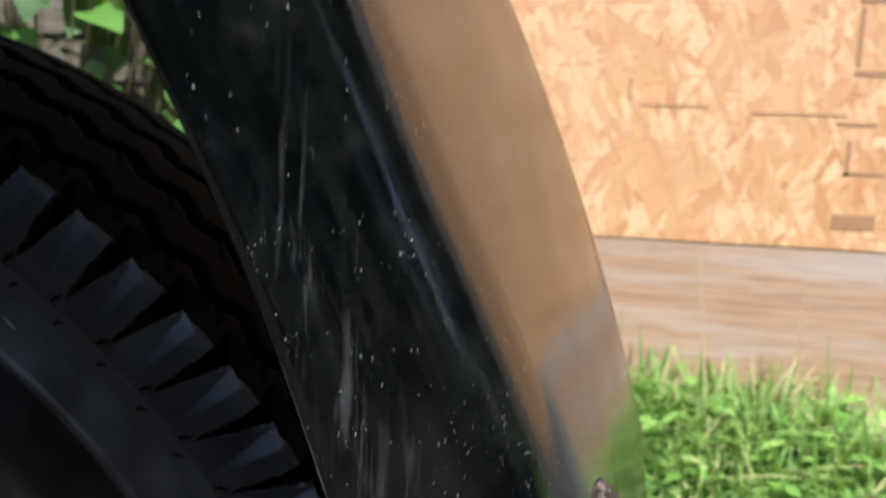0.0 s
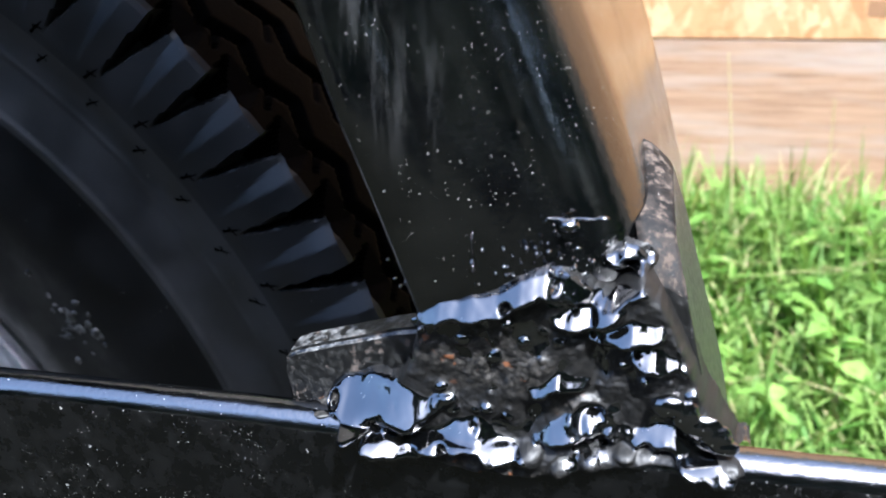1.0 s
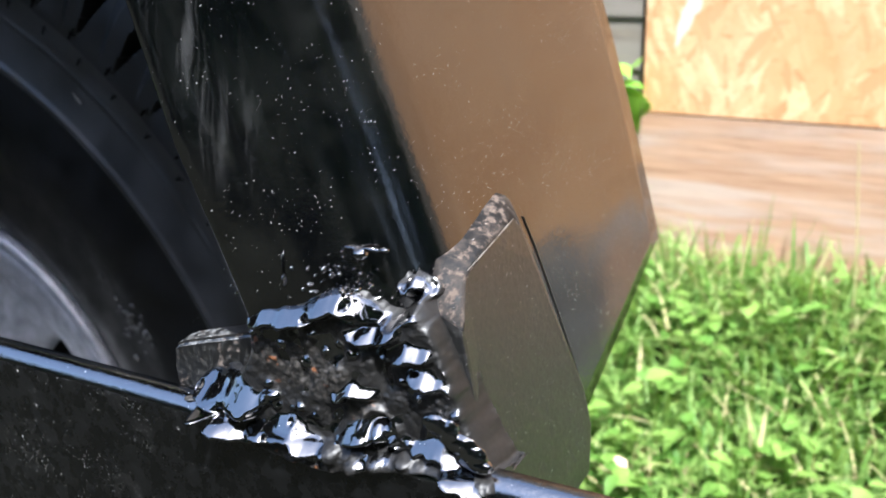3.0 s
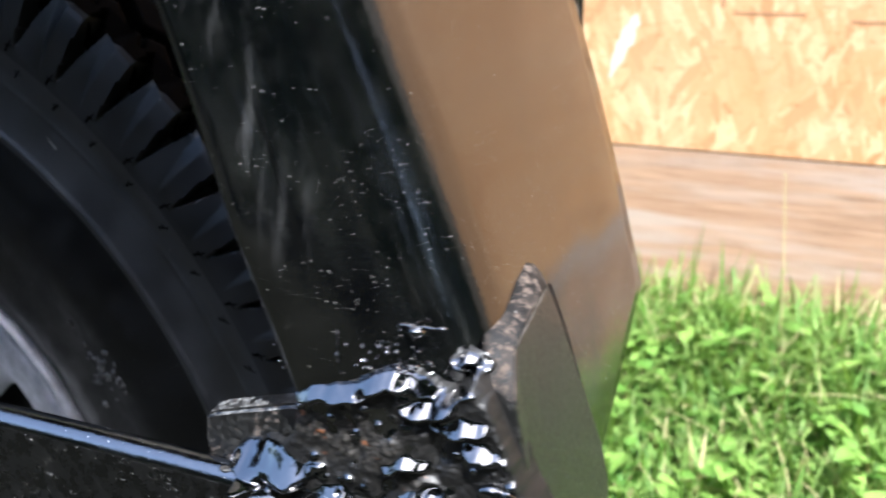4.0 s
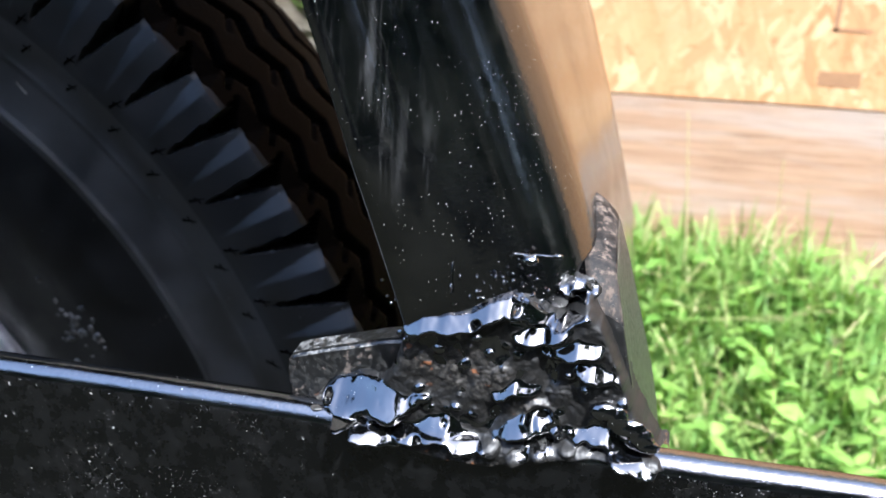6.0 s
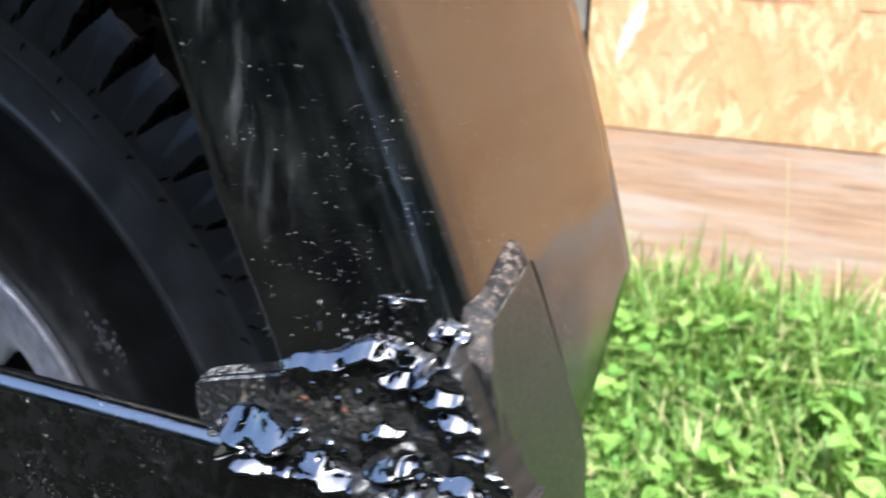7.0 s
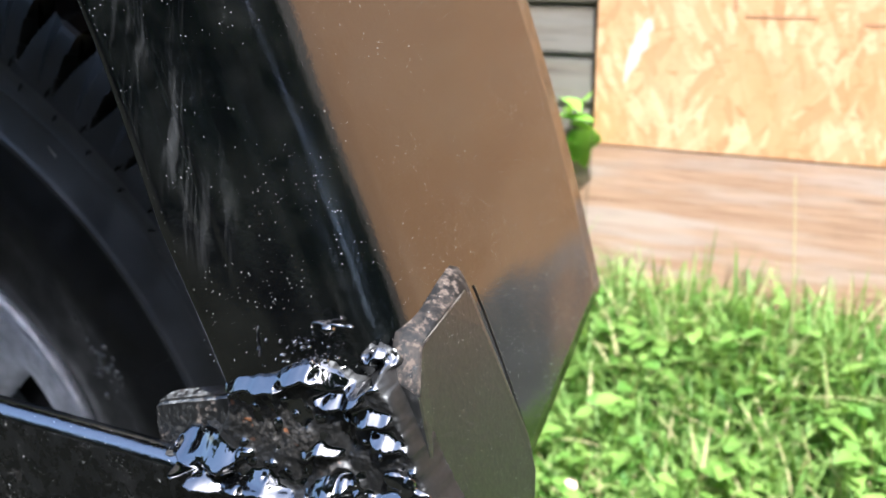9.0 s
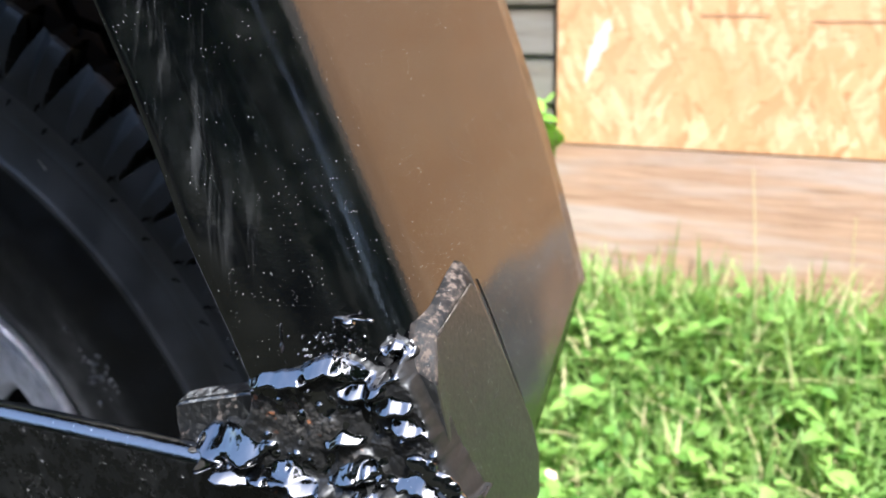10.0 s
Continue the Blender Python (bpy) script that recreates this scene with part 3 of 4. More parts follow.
CRUST = [(-75, 29, 20, 15), (-60, 24, 10, 10), (-95, 30, 9, 8), (-70, -13, 30, 5), (-40, -12, 18, 5), (-44, 12, 8, 6), (-131, 6, 8, 12)]


def build_weld():
    """Lumpy weld over the joint: runs with shelving tops, lumps, a burst bubble, pits, and burnt crust between them."""
    rng = random.Random(12)
    nx, nz = 430, 290
    xs, zs = np.linspace(-137, 9, nx), np.linspace(-17, 70, nz)
    X, Z = np.meshgrid(xs, zs, indexing="ij")

    def field(wave, seed):
        return np.array([[noise.noise(Vector((x / wave, seed, z / wave))) for z in zs] for x in xs])

    n13, n6, n5, n3, n1 = field(13, 7.7), field(6, 1.3), field(4.2, 9.4), field(2.6, 4.1), field(1.2, 2.2)
    ramp = lambda v: np.clip(v, 0, 1) ** 2 * (3 - 2 * np.clip(v, 0, 1))
    # the steel beneath, as millimetres towards the front: skirt and its bend, tab, rail
    dz = (Z - 2) * 0.001
    out = X * 0.001 - (-0.018 - 0.24 * dz - 0.37 * dz * dz)
    bend = [(-0.038 + (p[0] + 0.038) * 1.237, p[1]) for p in fender_profile() if p[0] > -0.0385 and p[1] < 0.0386]
    steel = np.minimum(np.interp(out, [p[0] for p in bend], [p[1] for p in bend]), 0.010)
    steel = steel - 0.014 * np.clip((Z - 35) / 90, 0, 1) * np.clip((-0.03 - out) / 0.04, 0, 1)
    step = 10 * ramp((-93.5 - X) / (5 + 22 * ramp((32 - Z) / 20)))      # back to the tab
    front = -1000 * steel - step
    rail = 10.5 - 7.5 * (1 - np.sqrt(np.clip(1 - (np.clip(Z + 7.7, 0, 7.5) / 7.5) ** 2, 0, 1)))
    front = np.where(Z < -0.5, np.maximum(front, rail), front)
    bare = front.copy()
    U, V = X + 2.4 * n13 + 0.5 * n6, Z + 1.8 * n13[::-1] + 0.30 * n6[::-1]
    RX, RZ = X + 2.2 * n13 + 1.7 * n6 + 0.35 * n3, Z + 1.5 * n13[::-1] + 1.5 * n6[::-1] + 0.3 * n3[::-1]

    def union(a, b, k=1.1):
        h = np.clip(0.5 + 0.5 * (b - a) / k, 0, 1)
        return a * (1 - h) + b * h + k * h * (1 - h)

    # the crusted body: a low mass inside the outline
    rim = np.interp(xs, [-138, -128, -118, -108, -100, -94, -86, -76, -64, -54, -44, -34, -26, -20, -13, -5, 3, 8], [-4, 8, 13, 15, 20, 40, 46, 49, 53, 57, 53, 51, 58, 53, 38, 19, 5, -3])[:, None]
    front = np.maximum(front, -14 + ramp((X + 56) / 22) * ramp((rim + 2 - Z) / 9) * 16.5)      # weld metal fills the corner by the bracket
    foot = np.interp(xs, [-138, -118, -98, -78, -58, -40, -14, 8], [-2, -5, -10.5, -14.5, -14, -9.5, -5, -6])[:, None]
    mass = ramp((rim - Z + 2.0 * n6) / 3.5) * ramp((Z - foot + 1.2 * n6) / 2.4)
    body = front - 2.2 + mass * (4.8 + 1.2 * n13 + 0.9 * n6)
    body = body - 3.0 * np.exp(-(((X + 57.5) / 4.5) ** 2 + ((Z - 9) / 5.5) ** 2)) - 1.6 * np.exp(-(((X + 75) / 12) ** 2 + ((Z - 24) / 9) ** 2))
    F = body
    gloss = np.zeros_like(X)
    for run in RUNS:
        P = np.array(run, float)
        D = np.full(X.shape, 9.0)                             # how far from the run's middle, 1 at its ragged edge
        for i in range(len(P) - 1):
            n = max(3, int(math.hypot(*(P[i + 1] - P[i])[:2]) / 1.2))
            for c in range(n + (i == len(P) - 2)):
                x, z, r = P[i] + (P[i + 1] - P[i]) * c / n
                D = np.minimum(D, np.hypot(RX - x, RZ - z) / (1.05 * r))
        D = D + 1.6 * np.clip(n5 - 0.30, 0, 1)                # holes in the paint
        r, z = np.interp(X, P[:, 0], P[:, 2]), np.interp(X, P[:, 0], P[:, 1])
        thick = np.where(r < 4, r * 1.6, 6.4 + 0.9 * (r - 4))
        lip = np.clip((1 - D) / 0.50, 0, 1)
        tread = thick * np.clip(((z - Z) / r + 1.1) / 1.7, 0.0, 1.15) + 0.07 * n3
        best = np.where(D < 1, tread * np.sqrt(1 - (1 - lip) ** 2), -20.0)
        F = union(F, front + 0.85 * step * ramp((12 - Z) / 17) + best + 1.0, 0.8)
        gloss = np.maximum(gloss, ramp((best - 0.3) / 1.8))
    for i in range(60):
        x = rng.uniform(-96, -8)
        LUMPS.append((x, rng.uniform(-6, 46 if x > -60 else 38), rng.choice((0.5, 0.6, 0.8, 1.2))))
    for x, z, r in LUMPS:
        d2 = ((U - x) ** 2 + ((V - z) * 1.1) ** 2) / (r * r) + 0.35 * n3
        dome = r * (0.75 if r > 1.5 else 0.9) * np.sqrt(np.clip(1 - d2, 0, 1))
        F = F + dome
        if r > 1.5 and z > -3:
            gloss = np.maximum(gloss, ramp(dome / 0.8))
    d = np.hypot(U + 39.5, (V - 7.0) * 1.1) / 7.4              # burst bubble with a raised upper rim
    F = F + 2.0 * np.exp(-((d - 1) / 0.16) ** 2) * ramp((Z - 4) / 4) - 2.2 * np.exp(-((d - 0.55) / 0.25) ** 2)
    F = F - 2.0 * np.exp(-(((X + 109) / 4.5) ** 2 + ((Z - 1.5) / 2.2) ** 2))
    for _ in range(8):                                        # the paint evens out the smallest steps
        F[1:-1, 1:-1] = (2 * F[1:-1, 1:-1] + F[:-2, 1:-1] + F[2:, 1:-1] + F[1:-1, :-2] + F[1:-1, 2:]) / 6
    crust = np.zeros_like(X)
    for x, z, a, c in CRUST:
        crust = np.maximum(crust, np.clip(1.1 - ((X - x) / a) ** 2 - ((Z - z) / c) ** 2 + 0.5 * n6, 0, 1))
    crust = crust * (1 - gloss)
    dull = np.maximum(crust, 0.9 * (1 - gloss) * np.clip(0.8 + 0.9 * n6, 0, 1))
    dull = np.maximum(dull, ramp((-np.gradient(F, xs, axis=0) - 0.9) / 0.8) * ramp((X + 40) / 15))       # flank against the bracket dulled, so that it does not mirror the wall
    F = F + dull * (0.40 * n3 + 0.28 * n1) + 0.06 * n3 + 0.26 * n6
    F = F - (1 - mass) * (1 - gloss) * 1.0
    keep = F > bare - 0.6
    idx = -np.ones(X.shape, int)
    verts, faces, burnt, pale = [], [], [], []
    for i in range(nx - 1):
        for j in range(nz - 1):
            if keep[i, j] or keep[i + 1, j] or keep[i, j + 1] or keep[i + 1, j + 1]:
                q = []
                for c, e in ((i, j), (i + 1, j), (i + 1, j + 1), (i, j + 1)):
                    if idx[c, e] < 0:
                        idx[c, e] = len(verts)
                        verts.append((X[c, e] * 0.001, -F[c, e] * 0.001, 0.450 + Z[c, e] * 0.001))
                        burnt.append(float(dull[c, e]))
                        pale.append(float(crust[c, e]))
                    q.append(idx[c, e])
                faces.append(q)
    weld = from_arrays("weld_bead", verts, faces, PAINT_WELD, smooth=True)
    weld.data.attributes.new("burnt", "FLOAT", "POINT").data.foreach_set("value", burnt)
    weld.data.attributes.new("pale", "FLOAT", "POINT").data.foreach_set("value", pale)
    return weld


def splatter(center, parts, parent):
    """A dried run of paint on the skirt."""
    bm = bmesh.new()
    for dx, dz, rx, rz in parts:
        r = bmesh.ops.create_uvsphere(bm, u_segments=14, v_segments=8, radius=1.0)
        for v in r["verts"]:
            n = noise.noise(v.co * 2.3 + Vector((dx * 900, 0, dz * 900))) * 0.25
            v.co = Vector(center) + Vector((dx + v.co.x * rx * (1 + n), v.co.y * min(0.0030, 1.4 * rz), dz + v.co.z * rz * (1 + n)))
    if len(parts) == 1:
        return keep_place(part("droplet", bm, PAINT_WELD, parent, smooth=True))
    run = keep_place(part("paint_run", bm, PAINT_WELD, parent, "glossy drip of black paint", smooth=True))
    fuse = run.modifiers.new("fuse", "REMESH")        # the drops run together
    fuse.mode, fuse.voxel_size, fuse.use_smooth_shade = "VOXEL", 0.00035, True
    even = run.modifiers.new("even", "SMOOTH")
    even.factor, even.iterations = 0.5, 4
    return run


FENDER = build_fender()
build_fender_parts(FENDER)
weld = build_weld()
weld.parent = FENDER
keep_place(weld)
weld["label"] = "lumpy weld bead thick with glossy black paint"
splatter((-0.0475, -0.0012, 0.5210), ((-0.0115, -0.0006, 0.0022, 0.0011), (-0.0085, 0.0, 0.003, 0.0006), (-0.004, 0.0010, 0.004, 0.0006), (-0.0005, -0.0008, 0.0036, 0.0022), (0.005, 0.0014, 0.005, 0.0007), (0.0095, 0.0018, 0.0020, 0.0010)), FENDER)
splatter((-0.0755, -0.0080, 0.509), ((0, 0, 0.0011, 0.0028), (0.0002, 0.006, 0.0004, 0.005)), FENDER)
splatter((-0.010, -0.0075, 0.4625), ((-0.006, 0.003, 0.0060, 0.0040), (-0.001, 0.0, 0.0045, 0.0055), (0.003, -0.003, 0.0070, 0.0042), (0.007, -0.006, 0.0060, 0.0050), (0.010, -0.009, 0.0055, 0.0030)), FENDER)
DROPS = random.Random(31)
for _ in range(70):                                   # spatter on the skirt above the weld
    u = DROPS.random()
    x = -0.100 + 0.068 * u
    z = 0.4975 + 0.012 * u + abs(DROPS.gauss(0, 0.007))
    s = DROPS.uniform(0.0003, 0.0009)
    x -= 0.24 * (z - 0.5)
    y = -0.0068 - 0.014 * max(0, (z - 0.485) / 0.09) * min(1, max(0, (-0.03 - x + fender_x(z)) / 0.04))
    splatter((x, y, z), ((0, 0, s, s * DROPS.uniform(0.6, 1.5)),), FENDER)


# ---- bar below the fender ----
def build_bar():
    bar = thing("frame_rail", (-0.3, 0.0, 0.37), "black painted steel angle rail, dusty, with a sharp upper edge", "rail")
    bm = bmesh.new()
    sec = [(-0.0105, 0.365)] + [(-0.0030 - 0.0075 * math.cos(a), 0.4423 + 0.0075 * math.sin(a)) for a in (0, 0.2, 0.4, 0.6, 0.8, 1.0, 1.2, 1.4, 1.57)]
    sec += [(-0.0006, 0.4498), (0.0, 0.4490), (0.0, 0.374), (0.055, 0.374), (0.055, 0.365)]
    xs = [-1.4 + 0.05 * i for i in range(20)] + [-0.4 + 0.005 * i for i in range(140)] + [0.3 + 0.05 * i for i in range(23)]
    rows = []
    for x in xs:
        w = 0.0006 * noise.noise(Vector((x * 7, 0, 0))) + 0.00018 * noise.noise(Vector((x * 60, 3, 0)))
        rows.append([bm.verts.new((x, y + w, z + w)) for y, z in sec])
    for a, b in zip(rows, rows[1:]):
        for k in range(len(sec)):
            m = (k + 1) % len(sec)
            bm.faces.new((a[k], a[m], b[m], b[k]))
    bm.faces.new(rows[0])
    bm.faces.new(rows[-1][::-1])
    bmesh.ops.recalc_face_normals(bm, faces=bm.faces)
    flange = keep_place(part("flange", bm, PAINT_DUSTY, bar, smooth=True))
    flange.data.polygons.foreach_set("use_smooth", [0.2 < abs(f.normal.z) < 0.995 or f.center.z > 0.44 for f in flange.data.polygons])
    flange.data.materials.append(PAINT_EDGE)          # rubbed glossy along the upper edge
    flange.data.polygons.foreach_set("material_index", [1 if f.center.z > 0.4435 and f.normal.y < 0.5 else 0 for f in flange.data.polygons])
    # stand under the rail, out of view, down to the ground
    for x in (-1.25, 1.25):
        bm = bmesh.new()
        box(bm, (x - 0.03, -0.005, ground_z(x, 0) - 0.01), (x + 0.03, 0.05, 0.366), 0.004)
        keep_place(part("leg", bm, PAINT_DUSTY, bar))
    return bar


build_bar()

# ---- wheel ----
WX, WZ = -0.640, 0.190
N_LUG = 80
MID_Y = 0.252                                        # middle of the tyre


def tyre_profile():
    """(radius, y, notch share, tread share) from the outer bead over the tread to the inner bead."""
    outer = [(0.0940, 0.192), (0.0965, 0.1845), (0.111, 0.1755), (0.1250, 0.1665), (0.134, 0.1618), (0.147, 0.1575), (0.166, 0.1530), (0.185, 0.1475), (0.200, 0.1415), (0.215, 0.1385), (0.235, 0.1375), (0.255, 0.1380),
             (0.2620, 0.1387), (0.2638, 0.1383), (0.2652, 0.1374), (0.2662, 0.1370), (0.2672, 0.1370), (0.2682, 0.1374), (0.2696, 0.1383), (0.2714, 0.1388),
             (0.285, 0.1392), (0.2960, 0.1397), (0.2985, 0.1394), (0.3000, 0.1388), (0.3015, 0.1390), (0.3040, 0.1391), (0.316, 0.1360), (0.326, 0.1300)]
    rows = [(r + 0.127, y + 0.042, 0.0, 0.0) for r, y in outer]
    for i in range(1, 25):
        s = i / 24
        rows.append((0.453 + 0.057 * s, 0.1720 - 0.0110 * math.sin(1.4 * s) + 0.004 * s ** 3, max(0.0, (s - 0.12) / 0.88), 0.0))
    rows.append((0.5132, 0.1663, 1.0, 0.0))
    n = 80
    for i in range(n + 1):
        s = i / n
        rows.append((0.5150 + 0.012 * math.sin(math.pi * s), 0.1695 + 0.165 * s, max(0.0, 1 - s / 0.10), 1.0))
    for r, y, a, b in reversed(rows[:53]):
        rows.append((r, 2 * MID_Y - y, a, b))
    return rows


def build_wheel():
    wheel = thing("road_wheel", (WX, MID_Y, WZ - 0.52), "black trailer tyre with shoulder lugs on a silver spoked rim", "wheel")
    prof = tyre_profile()
    nu = N_LUG * 24
    P = np.array(prof)
    U = np.arange(nu) / nu * 2 * math.pi
    ph = (U * N_LUG / (2 * math.pi) + 0.12) % 1.0
    rad = np.repeat(P[None, :, 0], nu, 0)
    yy = np.repeat(P[None, :, 1], nu, 0)
    notch, tread = P[None, :, 2], P[None, :, 3]
    inside = yy > MID_Y
    # asymmetric wedge between two lugs: a steep upper wall, a long lower wall, running to a point inwards
    p = (ph[:, None] + np.where(inside, 0.5, 0.0) - 0.10 * notch) % 1.0
    cut = np.clip(1 - (p - 0.62 + 0.24 * notch) / (0.02 + 0.26 * notch), 0, 1) * np.clip(p / 0.02, 0, 1) * (notch > 0)
    gap = np.clip((0.29 * notch - p) / 0.03, 0, 1) * (notch > 0)
    into = cut * 0.0060 * notch + gap * 0.022 * notch
    yy = yy + np.where(inside, -1, 1) * into * (1 - 0.8 * tread)
    rad = rad - into * (0.10 + 0.7 * tread)
    # zigzag grooves round the tread
    zig = 0.0055 * (np.abs(((ph * 1.0) % 1.0) * 2 - 1) * 2 - 1)
    for c, w in ((0.196, 0.0050), (0.233, 0.0060), (0.270, 0.0060), (0.307, 0.0050)):
        g = np.clip((w - np.abs(yy - (c + zig[:, None]))) / 0.0018, 0, 1) * (tread > 0.5)
        rad = rad - 0.008 * g
    # sipes
    sip = np.clip((0.05 - np.abs(((ph[:, None] + yy * 20) % 1.0) - 0.5)) / 0.03, 0, 1) * (tread > 0.5) * (np.abs(((yy - 0.1695) % 0.038) - 0.019) < 0.008)
    rad = rad - 0.003 * sip
    verts = np.stack([WX + rad * np.sin(U)[:, None], yy, WZ + rad * np.cos(U)[:, None]], -1).reshape(-1, 3)
    tyre = from_arrays("tyre", verts, grid_faces(nu, len(prof), True), RUBBER, wheel, smooth=False)
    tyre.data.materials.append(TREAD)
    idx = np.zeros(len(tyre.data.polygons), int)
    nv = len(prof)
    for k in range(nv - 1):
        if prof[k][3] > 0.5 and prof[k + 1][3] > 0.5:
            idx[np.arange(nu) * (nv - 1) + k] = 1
        elif 0.3855 < prof[k][0] < 0.4525 and prof[k][1] < MID_Y:
            idx[np.arange(nu) * (nv - 1) + k] = 3
        elif prof[k][0] > 0.4525 and prof[k + 1][0] > 0.4525:
            idx[np.arange(nu) * (nv - 1) + k] = 2
    tyre.data.materials.append(LUG)
    tyre.data.materials.append(PALE_BAND)
    tyre.data.polygons.foreach_set("material_index", idx)
    smooth = np.array([[(prof[k][2] <= 0 and prof[k][3] < 0.5) or (prof[k][3] > 0.5 and prof[k][2] <= 0) for k in range(nv - 1)]] * nu).reshape(-1)
    tyre.data.polygons.foreach_set("use_smooth", smooth)
    keep_place(tyre)
    tyre["label"] = "black rubber tyre with its brownish zigzag tread darkened for the fender's shade"
    bm = bmesh.new()                                  # short forked slits by the inner end of every notch
    for i in range(N_LUG):
        for r0, shift, turn in ((0.4390, -0.10, 0.5), (0.4560, -0.28, 0.35)):
            u = 2 * math.pi * (i + shift) / N_LUG
            for dr, da, ln in ((0.0, turn, 0.0125), (0.0052, turn + 0.9, 0.0062)):
                d = Vector((math.sin(u + da), 0, math.cos(u + da)))
                o = Vector((WX + (r0 + dr) * math.sin(u), 0, WZ + (r0 + dr) * math.cos(u)))
                n = Vector((d.z, 0, -d.x)) * 0.0010
                q = []
                for v in (o - n, o + n, o + d * ln + n * 0.3, o + d * ln - n * 0.3):
                    r = math.hypot(v.x - WX, v.z - WZ)
                    v.y = float(np.interp(r, [p[0] for p in prof[:51]], [p[1] for p in prof[:51]])) - 0.0009
                    q.append(bm.verts.new(v))
                bm.faces.new(q)
    tagged(keep_place(part("shoulder_siping", bm, TREAD, tyre, "short forked slits cut in the shoulder")), kind="stuff")
    rng = random.Random(77)                           # cluster of dried dirt on the sidewall
    for i in range(34):
        r, a = 0.311 + rng.gauss(0, 0.010), 1.003 + rng.gauss(0, 0.034)
        y = float(np.interp(r, [q[0] for q in prof[:28]], [q[1] for q in prof[:28]]))
        s = rng.uniform(0.0012, 0.0036)
        bm = bmesh.new()
        bmesh.ops.create_icosphere(bm, subdivisions=1, radius=s, matrix=Matrix.Translation((WX + r * math.sin(a), y, WZ + r * math.cos(a))) @ Matrix.Diagonal((rng.uniform(0.6, 1.6), 0.5, rng.uniform(0.6, 1.6), 1)))
        keep_place(part("dried_speck", bm, WORN_STEEL, tyre, smooth=True))
    bm = bmesh.new()                                  # small pale scrape at the inner end of a notch
    for i, (dx, dz, ln) in enumerate(((0.0, 0.0, 0.0075), (0.0016, -0.0012, 0.0050), (-0.0012, 0.0016, 0.0040))):
        c = Vector((WX + 0.254 + dx, 0.1752, WZ + 0.336 + dz))
        q = [bm.verts.new(c + Vector(p)) for p in ((-ln / 2, 0, ln * 0.42), (-ln / 2 + 0.0012, -0.0005, ln * 0.5), (ln / 2, 0, -ln * 0.42), (ln / 2 - 0.0012, -0.0005, -ln * 0.5))]
        bm.faces.new(q)
    keep_place(part("scrape", bm, CHIPPED, tyre, "small pale scrape in the rubber"))
    # rim
    rp = [(0.248, 0.234), (0.2515, 0.216), (0.2535, 0.206), (0.2540, 0.2025), (0.2530, 0.2000), (0.2505, 0.1988), (0.2470, 0.1995), (0.2435, 0.2012), (0.2415, 0.2026), (0.2405, 0.2044),
          (0.2392, 0.2046), (0.2380, 0.2034), (0.2330, 0.2036), (0.2200, 0.2070), (0.2080, 0.2110), (0.1990, 0.2150), (0.1975, 0.2200), (0.1975, 0.3000), (0.2480, 0.3020)]
    rp = [(r - 0.032, y + 0.020) for r, y in rp]
    n = 160
    verts = [(WX + r * math.sin(2 * math.pi * i / n), y, WZ + r * math.cos(2 * math.pi * i / n)) for i in range(n) for r, y in rp]
    rim = keep_place(from_arrays("rim", verts, grid_faces(n, len(rp), True), RIM, wheel, "silver painted steel rim", True))
    bm = bmesh.new()
    bmesh.ops.create_cone(bm, cap_ends=True, segments=48, radius1=0.085, radius2=0.070, depth=0.07,
                          matrix=Matrix.Translation((WX, 0.255, WZ)) @ pose(0, 0, 0, 90, 0, 0))
    keep_place(part("hub", bm, RIM, rim))
    for i in range(5):                                # spokes between rounded windows
        a0, a1 = 1.07 + 0.4 * math.pi * i, 1.07 + 0.4 * math.pi * (i + 1)
        bm = bmesh.new()
        rows = []
        for q in range(25):
            r = 0.070 + 0.0986 * (q / 24) ** 0.8
            half = 0.30 * math.sqrt(max(0.0, 1 - abs((r - 0.122) / 0.0435) ** 4))
            row = []
            for k in range(9):
                t = (k - 4) / 4
                a = (a0 + a1) / 2 + t * (0.2 * math.pi - half)
                y = 0.2350 + 0.010 * math.sin(math.pi * q / 24) - 0.007 * (1 - t * t) * math.sin(math.pi * min(1.0, q / 20)) + 0.006 * abs(t) ** 6 * (half > 0)
                row.append(bm.verts.new((WX + r * math.sin(a), y, WZ + r * math.cos(a))))
            rows.append(row)
        for p0, p1 in zip(rows, rows[1:]):
            for k in range(8):
                bm.faces.new((p0[k], p0[k + 1], p1[k + 1], p1[k]))
        sp = keep_place(part("spoke", bm, RIM, rim, smooth=True))
        so = sp.modifiers.new("thickness", "SOLIDIFY")
        so.thickness = 0.005
    bm = bmesh.new()                                  # brake drum in the dark behind
    bmesh.ops.create_cone(bm, cap_ends=True, segments=40, radius1=0.160, radius2=0.160, depth=0.05,
                          matrix=Matrix.Translation((WX, 0.300, WZ)) @ pose(0, 0, 0, 90, 0, 0))
    keep_place(part("brake_drum", bm, RUBBER, wheel))
    return wheel


build_wheel()


